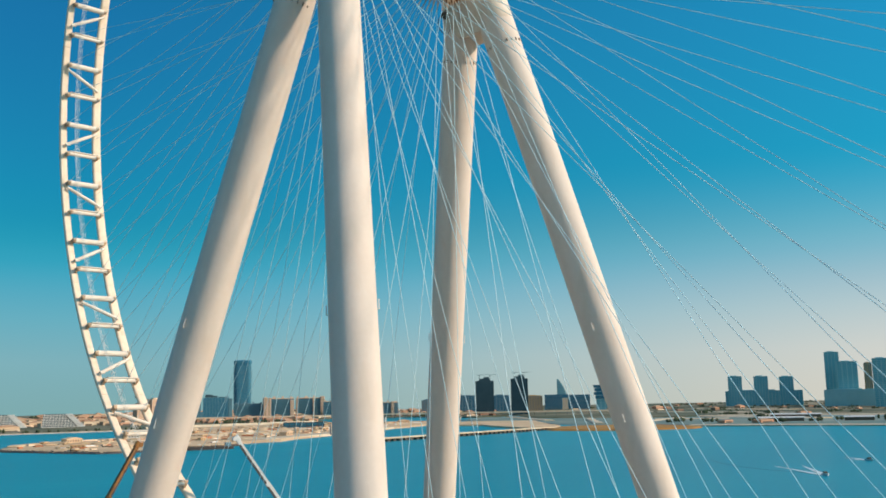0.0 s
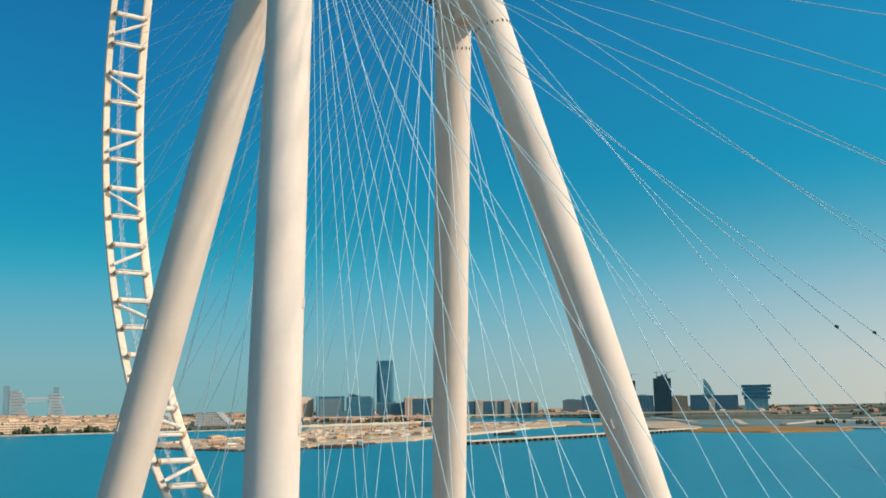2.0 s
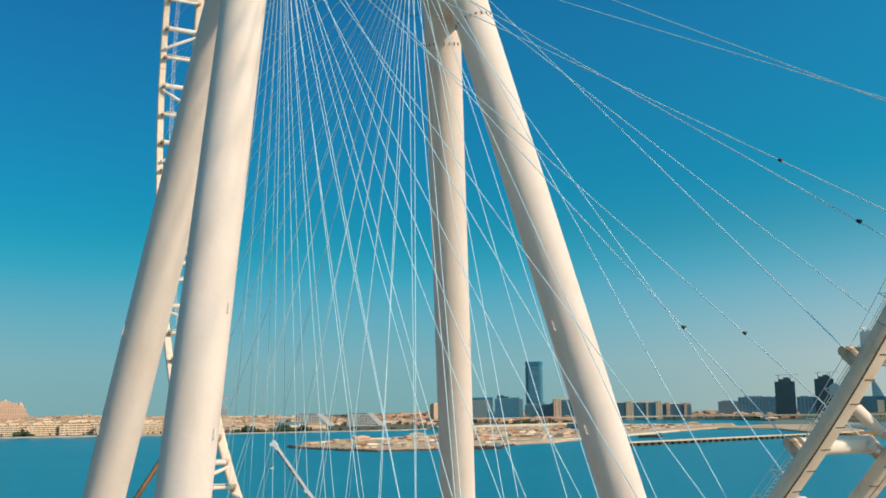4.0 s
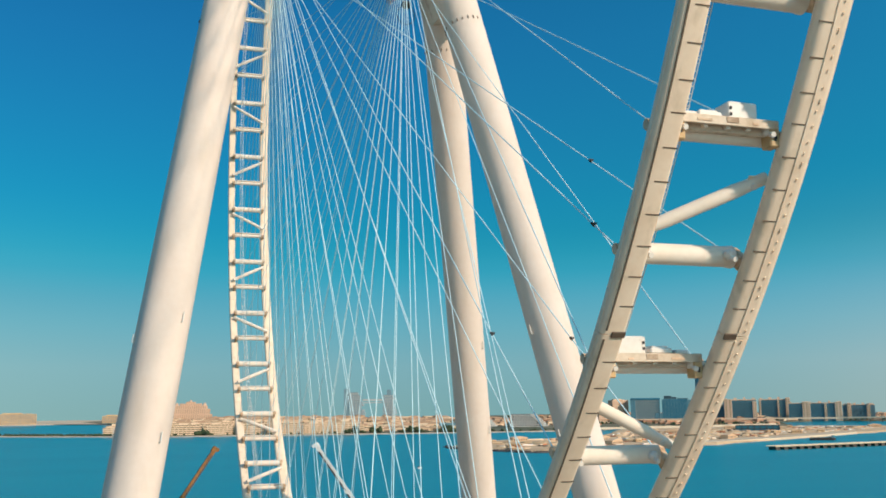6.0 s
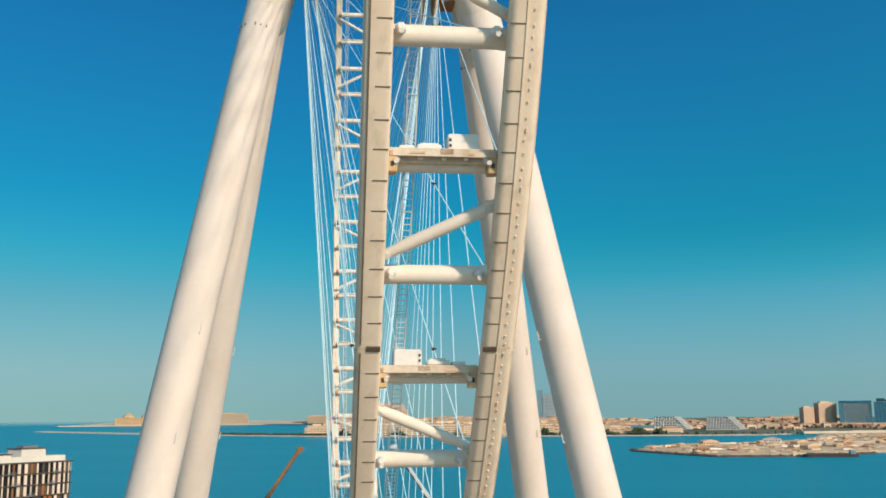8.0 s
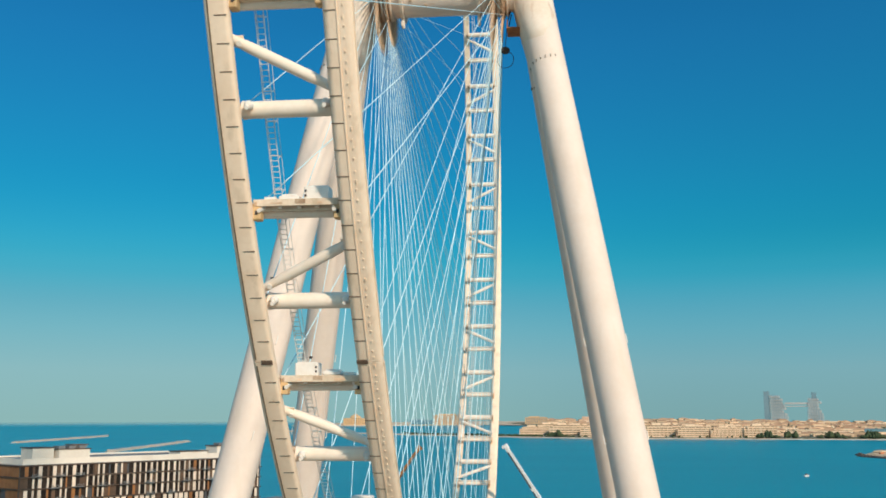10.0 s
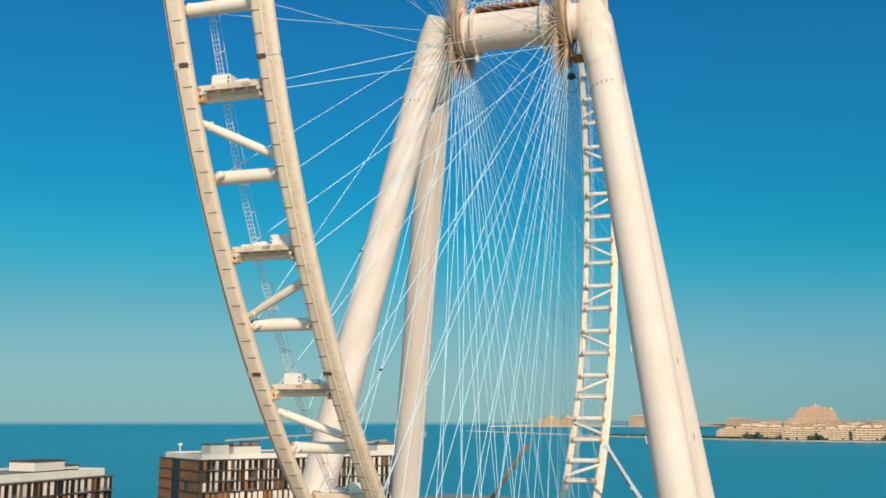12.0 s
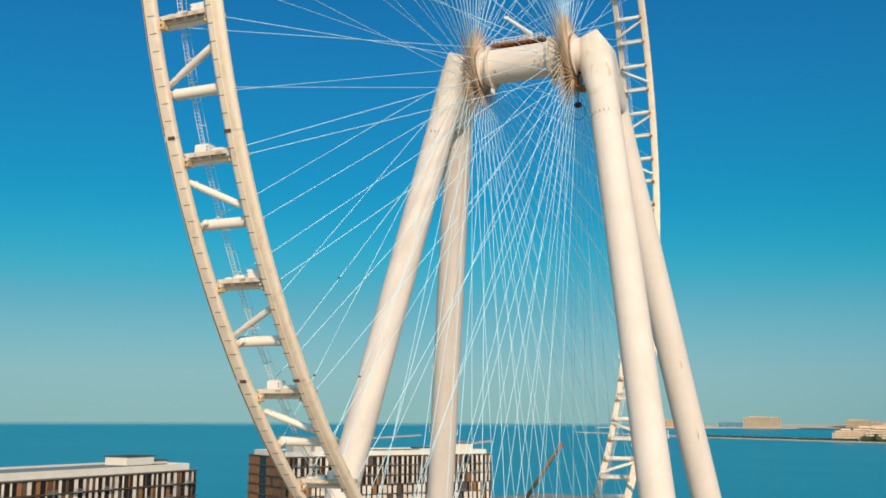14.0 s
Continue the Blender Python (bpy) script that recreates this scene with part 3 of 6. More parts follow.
def rim_chords():
    seams = {}
    sections = {1: rounded(CHORD_W, CHORD_D, 0.52, 5), -1: [(u + 0.22, v) for u, v in rounded(CHORD_W - 0.44, CHORD_D, 0.30, 4)]}
    for s in range(24):
        i0 = 4 * s
        a0 = node_angle(i0) - (1.68 if i0 == 4 else 1.47)
        a1 = node_angle(i0 + 4) - (1.68 if i0 == 0 else 1.47)
        if a1 < a0:
            a1 += 360
        for side in (-1, 1):
            bm = bmesh.new()
            arc_sweep(bm, sections[side], a0 + 0.012, a1 - 0.012, 16, side * CHORD_X, CHORD_R)
            chord = part("chord", bm, RIM_WHITE, wheel, "cream steel box chord", smooth=True)
            # girth welds over the outer face
            near = s in (23, 0, 1, 2)
            bm = None if near else bmesh.new()
            for k in range(1, 16):
                a = a0 + 0.934 * k if k < 9 else a1 - 0.934 * (k - 8)
                m = at_angle(a, CHORD_R)
                if near:
                    if side not in seams:
                        sb = bmesh.new()
                        box(sb, side * FACE_X, CHORD_D / 2 - 0.01, 0, 0.86, 0.06, 0.075)
                        seams[side] = part("weld_seam", sb, SEAM, chord, "dark weld seam", m=m).data
                    else:
                        part("weld_seam", seams[side], None, chord, m=m)
                    continue
                box(bm, side * FACE_X, CHORD_D / 2 - 0.01, 0, 0.86, 0.06, 0.075, m)
            if not near:
                tagged(part("weld_seam", bm, SEAM, chord, "dark weld seams"), kind="stuff")
            bm = bmesh.new()
            box(bm, side * (FACE_X + 0.0), CHORD_D / 2 + 0.02, 0, 0.9, 0.10, 0.42, at_angle(a0, CHORD_R), bevel=0.04)
            part("joint_plate", bm, BROWN_PLATE, chord, "dark brown joint plate")
            # guide rail along the outer shoulder
            bm = bmesh.new()
            rail_x = -4.58 if side < 0 else FACE_X + 0.46
            arc_sweep(bm, [(0, 0), (0.085, 0), (0.085, 0.12), (0, 0.12)], a0 + 0.15, a1 - 0.15, 16, rail_x, CHORD_R + CHORD_D / 2 - 0.06)
            part("guide_rail", bm, SEAM if side < 0 else RIM_WHITE, chord, "thin dark brown guide rail" if side < 0 else "")
            bm = bmesh.new()
            arc_sweep(bm, [(0, 0), (0.07, 0), (0.07, 0.30), (0, 0.30)], a0 + 0.15, a1 - 0.15, 16, side * (CHORD_X + CHORD_W / 2 - (0.44 if side < 0 else 0)) - 0.035, CHORD_R - 0.15)
            part("side_stiffener", bm, RIM_WHITE, chord)
            if side > 0:
                bm = bmesh.new()
                for k in range(40):
                    m = at_angle(a0 + (a1 - a0) * (k + 0.5) / 40, CHORD_R)
                    box(bm, FACE_X + 0.92 + 0.03 * math.sin(k * 2.3), CHORD_D / 2 + 0.03, 0.12 * math.sin(k * 1.7), 0.085, 0.08, 0.11 if k % 5 else 0.24, m)
                tagged(part("toothed_strip", bm, RIM_WHITE, chord, "strip of small steel lugs"), kind="stuff")


rim_chords()


def ring_tube(bm, x0, x1, r, sides=20, flare=0.0):
    rings = []
    for x, k in ((x0, 1 + flare), (x0 + 0.5, 1), (x1 - 0.5, 1), (x1, 1 + flare)):
        rings.append([(x, r * k * math.cos(2 * math.pi * j / sides), r * k * math.sin(2 * math.pi * j / sides)) for j in range(sides)])
    loft(bm, rings)


def rim_members():
    inner = CHORD_X - CHORD_W / 2 + 0.2
    # plain cross tube
    bm = bmesh.new()
    ring_tube(bm, -inner, inner, 0.62, flare=0.10)
    cross_mesh = None
    lug = bmesh.new()
    box(lug, 0, 0.45, 0, 0.6, 1.6, 0.95, bevel=0.14)
    tube(lug, (-0.36, -0.3, 0), (0.36, -0.3, 0), 0.32, sides=10)
    lug_mesh = part("cable_lug", lug, SOCKET, wheel, "stained cable anchor").data
    first = True
    for i in range(96):
        m = at_angle(node_angle(i))
        if i % 2:
            cross = part("cross_tube", bm if first else cross_mesh, TUBE_WHITE, wheel, m=m, smooth=True)
            cross_mesh, first = cross.data, False
        for side in (-1, 1):
            part("cable_lug", lug_mesh, None, wheel, m=m @ Matrix.Translation((side * (CHORD_X - 0.55), -0.15, 0)))
    bpy.data.objects.remove(bpy.data.objects["cable_lug"])


def platform(kind, bare=False):
    """One capsule mount, kept level: tube, deck frame, end brackets and the machine boxes on it, outwards along -y;
    kind 1 or -1 sets which end the large box stands at."""
    inner = CHORD_X - CHORD_W / 2 + 0.2
    bm = bmesh.new()
    ring_tube(bm, -inner, inner, 0.44, flare=0.1)
    base = part("mount_tube", bm, TUBE_WHITE, wheel, smooth=True)
    if bare:
        bm = bmesh.new()
        box(bm, 0, -0.1, 0.62, 2 * inner - 0.5, 1.1, 0.22, bevel=0.05)
        part("deck", bm, TUBE_WHITE, base)
        for s in (-1, 1):
            bm = bmesh.new()
            box(bm, s * (inner - 0.1), -0.75, 0.1, 0.7, 0.9, 1.1, bevel=0.2)
            part("bracket", bm, SOCKET, base, "stained end bracket")
        return base
    bm = bmesh.new()
    box(bm, 0, -0.35, 0.58, 2 * inner - 0.3, 2.0, 0.30, bevel=0.05)
    box(bm, 0, -1.30, 0.46, 2 * inner - 0.9, 0.14, 0.5, bevel=0.03)
    part("deck", bm, DECK_TAN, base, "stained tan steel deck frame")
    bm = bmesh.new()
    box(bm, 0, -0.2, 0.22, 2 * inner - 1.2, 1.3, 0.56, bevel=0.05)
    part("skirt", bm, DECK_TAN, base, "stained steel skirt under the deck")
    for x in (-1.3, 0.1, 1.4):
        bm = bmesh.new()
        box(bm, x, -0.40, 0.26, 0.28, 1.5, 0.34)
        part("deck_rib", bm, TUBE_WHITE, base)
    for x, z, w, h in ((0.25 * kind, 0.52, 0.75, 0.30), (-1.5 * kind, 0.42, 0.9, 0.12), (1.7 * kind, 0.40, 0.35, 0.12)):
        bm = bmesh.new()
        box(bm, x, -1.39, z, w, 0.05, h)
        part("front_plate", bm, SOCKET, base, "stained steel plate")
    for s in (-1, 1):
        bm = bmesh.new()
        box(bm, s * (inner - 0.42), -0.85, 0.0, 0.62, 0.9, 1.5, bevel=0.07)
        b = part("bracket", bm, OCHRE, base, "ochre-primed end bracket")
        # dark plate on the face paints the shade of a hollow bracket
        bm = bmesh.new()
        box(bm, s * (inner - 0.42), -1.31, -0.25, 0.20, 0.06, 0.30, bevel=0.02)
        part("recess", bm, DARK, b, "dark plate for a shaded hollow")
        bm = bmesh.new()
        box(bm, s * (inner - 0.42), -1.32, 0.40, 0.34, 0.08, 0.34, bevel=0.03)
        part("bearing_cap", bm, SOCKET, b)
    bm = bmesh.new()
    box(bm, kind * 1.3, -0.2, 1.24, 1.85, 1.3, 1.02, bevel=0.05)
    box(bm, kind * 1.3, -0.2, 1.77, 1.6, 1.15, 0.06, bevel=0.02)
    big = part("machine_box", bm, BOX_WHITE, base, "white machine housing")
    for z in (1.05, 1.4):
        bm = bmesh.new()
        box(bm, kind * 0.52, -0.87, z, 0.14, 0.06, 0.16)
        part("vent", bm, DARK, big)
    bm = bmesh.new()
    box(bm, -kind * 0.75, -0.2, 0.93, 1.5, 1.25, 0.36, bevel=0.08)
    box(bm, -kind * 0.75, -0.2, 1.16, 1.1, 0.9, 0.14, bevel=0.03)
    part("control_box", bm, BOX_WHITE, base, "low white control box")
    bm = bmesh.new()
    box(bm, -kind * 2.1, -0.4, 0.86, 0.9, 1.1, 0.26, bevel=0.05)
    part("valve_block", bm, BOX_WHITE, base)
    return base


def lay_platforms():
    kinds = {1: platform(1), -1: platform(-1), 0: platform(0, True)}
    for i in range(0, 96, 2):
        # the large box changes ends from one mount to the next
        a = node_angle(i)
        p = at_angle(a) @ Vector((0, 0, 0))
        near = math.cos(radians(a)) < 0
        k = -1 if (i // 2) % 2 == 0 else 1
        copy_thing(kinds[k if near else 0], pose(0, p.y, p.z - (0.2 if near else 0.0), 0, 0, 0 if near else 180))
    for src in kinds.values():
        for o in (*src.children_recursive, src):
            bpy.data.objects.remove(o)


def lay_diagonals():
    inner = CHORD_X - CHORD_W / 2 + 0.25
    for i in range(0, 96, 2):
        side = -1 if (i // 2) % 2 == 0 else 1
        a, b = node_angle(i), node_angle(i + 1)
        if b < a:
            b += 360
        p = at_angle(a + (b - a) * 0.34, NODE_R + 0.3) @ Vector((side * inner, 0, 0))
        q = at_angle(b - (b - a) * 0.18, NODE_R + 0.3) @ Vector((-side * inner, 0, 0))
        bm = bmesh.new()
        u = (q - p).normalized()
        rings = []
        frame_q = u.to_track_quat("Z", "Y").to_matrix()
        for d, r in ((-0.5, 0.36), (0.55, 0.36), (1.4, 0.41), ((q - p).length - 1.9, 0.41), ((q - p).length - 1.1, 0.34), ((q - p).length + 0.5, 0.32)):
            rings.append([p + u * d + frame_q @ Vector((r * math.cos(2 * math.pi * k / 16), r * math.sin(2 * math.pi * k / 16), 0)) for k in range(16)])
        loft(bm, rings)
        brace = part("diagonal_brace", bm, TUBE_WHITE, wheel, smooth=True)
        bm = bmesh.new()
        box(bm, side * (inner - 0.35), 0.30, 0.25, 0.7, 0.10, 0.8, at_angle(a + (b - a) * 0.32), bevel=0.03)
        part("gusset", bm, RIM_WHITE, brace, "cream gusset plate")
        for e, sgn in ((p, 1), (q, -1)):
            bm = bmesh.new()
            out = at_angle(a).to_3x3() @ Vector((0, 0.42, 0))
            tube(bm, e + u * sgn * 0.5 - out, e + u * sgn * 0.5 + out, 0.2, sides=10)
            part("pin", bm, BOX_WHITE, brace)


def lay_ladders():
    length, gap, rail = 7.30, 0.42, 0.30
    bm = bmesh.new()
    for s in (-1, 1):
        tube(bm, (s * rail, 0, -length / 2), (s * rail, 0, length / 2), 0.032, sides=6)
        tube(bm, (s * rail * 1.3, -0.65, -length / 2), (s * rail * 1.3, -0.65, length / 2), 0.022, sides=5)
    n = int(length / gap)
    for k in range(n + 1):
        z = -length / 2 + 0.1 + k * (length - 0.2) / n
        box(bm, 0, 0, z, rail * 2, 0.04, 0.045)
    for z in (-2.6, 0, 2.6):
        box(bm, 0, -0.65, z, rail * 2.6, 0.03, 0.06)
        for s in (-1, 1):
            box(bm, s * rail * 1.15, -0.32, z, 0.03, 0.65, 0.06)
    mesh = None
    for i in range(96):
        a, b = node_angle(i), node_angle(i + 1)
        if b < a:
            b += 360
        m = at_angle((a + b) / 2, NODE_R - 0.80) @ Matrix.Translation((-1.80, 0, 0))
        ob = part("ladder", bm if mesh is None else mesh, BOX_WHITE, wheel, "white access ladder with hoops" if mesh is None else "", m=m)
        mesh = ob.data


def lay_cables():
    """96 pairs of spokes: capsule mounts go to one hub flange, plain nodes to the other, each leaving its flange on a tangent."""
    bm = bmesh.new()
    tube(bm, (0, 0, 0), (0, 0, 1), 1.0, sides=7)
    mesh = None
    for i in range(96):
        a = node_angle(i)
        flange = 10.4 if i % 2 == 0 else -10.4
        for side in (-1, 1):
            p = at_angle(a, 114.57) @ Vector((side * (CHORD_X - 0.55), 0.25, 0))
            b = radians(a + (62 if side > 0 else -8))
            q = Vector((flange + side * 0.75, 4.35 * math.cos(b), 4.35 * math.sin(b)))
            m = Matrix.LocRotScale(p, (q - p).to_track_quat("Z", "Y"), (0.047, 0.047, (q - p).length))
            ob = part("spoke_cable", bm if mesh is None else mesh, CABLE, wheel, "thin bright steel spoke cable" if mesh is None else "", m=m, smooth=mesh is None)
            mesh = ob.data
            # long socket at the hub end, short one at the rim
            d = (p - q).normalized()
            part("rim_socket", RIM_SOCKET_MESH, None, wheel, m=Matrix.LocRotScale(p, (-d).to_track_quat("Z", "Y"), (1, 1, 1)))
            if (i, side) in CLAMPS:
                part("cable_clamp", CLAMP_MESH, None, wheel, "dark clamp on a spoke", m=Matrix.LocRotScale(p - d * CLAMPS[i, side], d.to_track_quat("Z", "Y"), (1, 1, 1)))
            if i < 8:
                knob = part("anchor_block", ANCHOR_MESH, None, wheel, "white spoke anchor block", m=Matrix.Translation(p + Vector((-0.95 * side, -0.25, 0.40))))
                if i % 2:
                    part("anchor_cap", CAP_MESH, None, knob, "black cap", m=Matrix.Translation(p + Vector((-0.95 * side, -0.25, 0.78))))
            part("cable_socket", SOCKET_MESH, None, wheel, m=Matrix.LocRotScale(q, d.to_track_quat("Z", "Y"), (1, 1, 6.0)))


def socket_mesh():
    bm = bmesh.new()
    tube(bm, (0, 0, -0.03), (0, 0, 0.2), 0.26, 0.20, sides=8)
    tube(bm, (0, 0, 0.2), (0, 0, 1), 0.15, 0.065, sides=8)
    ob = part("cable_socket", bm, SOCKET)
    mesh = ob.data
    bpy.data.objects.remove(ob)
    return mesh


SOCKET_MESH = socket_mesh()


def small_mesh(name, mat, build):
    bm = bmesh.new()
    build(bm)
    ob = part(name, bm, mat, smooth=True)
    mesh = ob.data
    bpy.data.objects.remove(ob)
    return mesh


def rim_socket_shape(bm):
    tube(bm, (0, 0, -0.1), (0, 0, 0.55), 0.24, 0.22, sides=10)
    tube(bm, (0, 0, 0.55), (0, 0, 1.5), 0.15, 0.08, sides=8)


def clamp_shape(bm):
    box(bm, 0, 0, 0, 0.18, 0.20, 0.36, bevel=0.04)
    tube(bm, (-0.2, 0.08, 0), (0.2, 0.08, 0), 0.07, sides=6)


def anchor_shape(bm):
    box(bm, 0, 0, 0, 0.62, 0.7, 0.62, bevel=0.18)
    tube(bm, (0, -0.3, -0.25), (0, -0.62, -0.35), 0.16, sides=8)


def cap_shape(bm):
    box(bm, 0, 0, 0, 0.74, 0.6, 0.16, bevel=0.05)


# metres from the rim to the clamps left on four spokes
CLAMPS = {(5, 1): 13.5, (5, -1): 13.2, (3, -1): 4.4, (3, 1): 17.6}
ANCHOR_MESH = small_mesh("anchor_block", BOX_WHITE, anchor_shape)
CAP_MESH = small_mesh("anchor_cap", DARK, cap_shape)
RIM_SOCKET_MESH = small_mesh("rim_socket", BOX_WHITE, rim_socket_shape)
CLAMP_MESH = small_mesh("cable_clamp", DARK, clamp_shape)


def hub():
    bm = bmesh.new()
    lathe_x(bm, [(-13.4, 3.5), (-8.2, 3.5), (-8.2, 3.75), (8.2, 3.75), (8.2, 3.5), (13.4, 3.5)])
    drum = part("hub_drum", bm, LEG_WHITE, wheel, "thick cream steel hub drum", smooth=True)
    for s in (-1, 1):
        bm = bmesh.new()
        lathe_x(bm, [(s * 6.6, 3.7), (s * 6.6, 4.75), (s * 7.1, 4.75), (s * 7.1, 3.7)])
        part("collar", bm, HEAD_WHITE, wheel, "raised hub collar", smooth=True)
        bm = bmesh.new()
        for k in range(3):
            box(bm, s * 6.85, -0.6 + 0.6 * k, -5.2, 0.5, 0.3, 1.6 - 0.3 * abs(k - 1), bevel=0.06)
        part("fin", bm, LEG_WHITE, wheel, "hanging fin plate")
        for x in (8.9, 10.4, 11.9):
            bm = bmesh.new()
            lathe_x(bm, [(s * x - 0.16, 3.4), (s * x - 0.16, 4.2), (s * x - 0.1, 4.35), (s * x + 0.1, 4.35), (s * x + 0.16, 4.2), (s * x + 0.16, 3.4)])
            part("flange", bm, HEAD_WHITE, wheel, "ring flange for the spokes", smooth=True)
        bm = bmesh.new()
        lathe_x(bm, [(s * 8.9, 3.9), (s * 11.9, 3.9)])
        part("flange_core", bm, SOCKET, wheel, "stained inner ring")
        bm = bmesh.new()
        for k in range(48):
            a = 2 * math.pi * (k + 0.5) / 48
            m = Matrix.Translation((s * 10.4, 0, 0)) @ Matrix.Rotation(a, 4, "X")
            box(bm, -0.75, 4.2, 0, 0.7, 0.8, 0.16, m)
            box(bm, 0.75, 4.2, 0, 0.7, 0.8, 0.16, m)
        tagged(part("gusset_ring", bm, SOCKET, wheel, "ring of stained gusset plates"), kind="stuff")
    # bolted patches on the drum
    for x, deg in ((3.6, 205), (4.6, 212), (3.9, 196), (5.2, 200), (-2.5, 230), (-5.2, 214)):
        bm = bmesh.new()
        box(bm, 0, 3.8, 0, 0.5, 0.16, 0.6, bevel=0.04)
        part("patch_plate", bm, SOCKET, wheel, m=Matrix.Translation((x, 0, 0)) @ Matrix.Rotation(radians(deg), 4, "X"))


def hub_walkway():
    top = thing("hub_walkway", "railed rusty-edged service walkway on top of the hub", "walkway", (0, 0, HUB + 4.15))
    bm = bmesh.new()
    box(bm, 0, -0.6, 0, 12.4, 3.6, 0.25)
    deck = part("deck", bm, RUST, top, "rust-brown grating deck")
    for k in range(9):
        bm = bmesh.new()
        box(bm, -5.6 + 1.4 * k, -0.6, -0.28, 0.2, 3.4, 0.35)
        part("joist", bm, RUST, deck)
    for y in (-2.3, 1.1):
        for k in range(14):
            x = -6 + 12 * k / 13
            bm = bmesh.new()
            tube(bm, (x, y, 0.1), (x, y, 1.1), 0.07, sides=6)
            part("railing_post", bm, BOX_WHITE, top)
        for z in (0.58, 1.1):
            bm = bmesh.new()
            tube(bm, (-6, y, z), (6, y, z), 0.08, sides=6)
            part("rail", bm, BOX_WHITE, top)
    for x in (-3.4, 1.2):
        bm = bmesh.new()
        box(bm, x, -0.4, 0.5, 2.2, 1.4, 0.75, bevel=0.08)
        part("equipment_box", bm, SOCKET, top, "stained equipment box")
    crane = thing("service_crane", "small white knuckle-boom crane standing on the hub", "crane", (2.2, 0.4, HUB + 4.3))
    bm = bmesh.new()
    tube(bm, (0, 0, 0), (0, 0, 2.2), 0.45, 0.35, sides=12)
    part("mast", bm, BOX_WHITE, crane)
    bm = bmesh.new()
    tube(bm, (0, 0, 2.1), (-5.2, -1.0, 6.2), 0.52, 0.34, sides=8)
    box(bm, -5.3, -1.02, 6.25, 0.95, 0.7, 0.7, bevel=0.05)
    part("boom", bm, BOX_WHITE, crane, "white tapered boom")
    bm = bmesh.new()
    tube(bm, (-0.4, 0, 0.7), (-2.6, -0.5, 4.0), 0.22, sides=8)
    part("ram", bm, GREY_STEEL, crane)


def hub_cradle():
    top = thing("work_cradle", "rust-orange work cradle hanging under the hub's end", "work platform", (13.2, 1.5, HUB - 5.6))
    bm = bmesh.new()
    box(bm, 0, 0, -1.3, 2.4, 4.2, 0.22)
    part("floor", bm, RUST, top)
    bm = bmesh.new()
    for x in (-1.1, 1.1):
        for y in (-2, -0.7, 0.7, 2):
            tube(bm, (x, y, -1.3), (x, y, 0.2), 0.09, sides=6)
        for z in (-0.8, -0.3, 0.2):
            tube(bm, (x, -2, z), (x, 2, z), 0.08, sides=6)
    part("guard_rail", bm, RUST, top, "rusty guard rail")
    bm = bmesh.new()
    for x, y in ((-1, -1.8), (1, -1.8), (-1, 1.8), (1, 1.8)):
        tube(bm, (x, y, 0.1), (x * 0.4, y * 0.5, 2.4), 0.1, sides=6)
    part("hanger", bm, DARK, top)
    hoist = thing("hoist_block", "dark hoist block hanging on a loop of hose", "hoist", (11.6, 2.4, HUB - 10.0))
    bm = bmesh.new()
    bmesh.ops.create_icosphere(bm, subdivisions=2, radius=0.85, matrix=Matrix.Diagonal((1, 1, 0.8, 1)))
    part("block", bm, DARK, hoist)
    bm = bmesh.new()
    tube(bm, (0, 0, 0.6), (0.4, -0.3, 4.6), 0.07, sides=6)
    for k in range(16):
        a, b = math.pi * 2 * k / 16, math.pi * 2 * (k + 1) / 16
        tube(bm, (1.5 * math.cos(a), 0.3, -1.6 + 1.6 * math.sin(a)), (1.5 * math.cos(b), 0.3, -1.6 + 1.6 * math.sin(b)), 0.06, sides=5, caps=False)
    part("hose", bm, DARK, hoist)


rim_members()
lay_platforms()
lay_diagonals()
lay_ladders()
lay_cables()
hub()
hub_walkway()
hub_cradle()

# ---- the legs ----
LEG_C, LEG_X, LEG_Y, LEG_A, LEG_B, LEG_R = Vector((0.81, 1.08, HUB)), 15.885, 1.428, 0.1587, 0.2466, 3.026


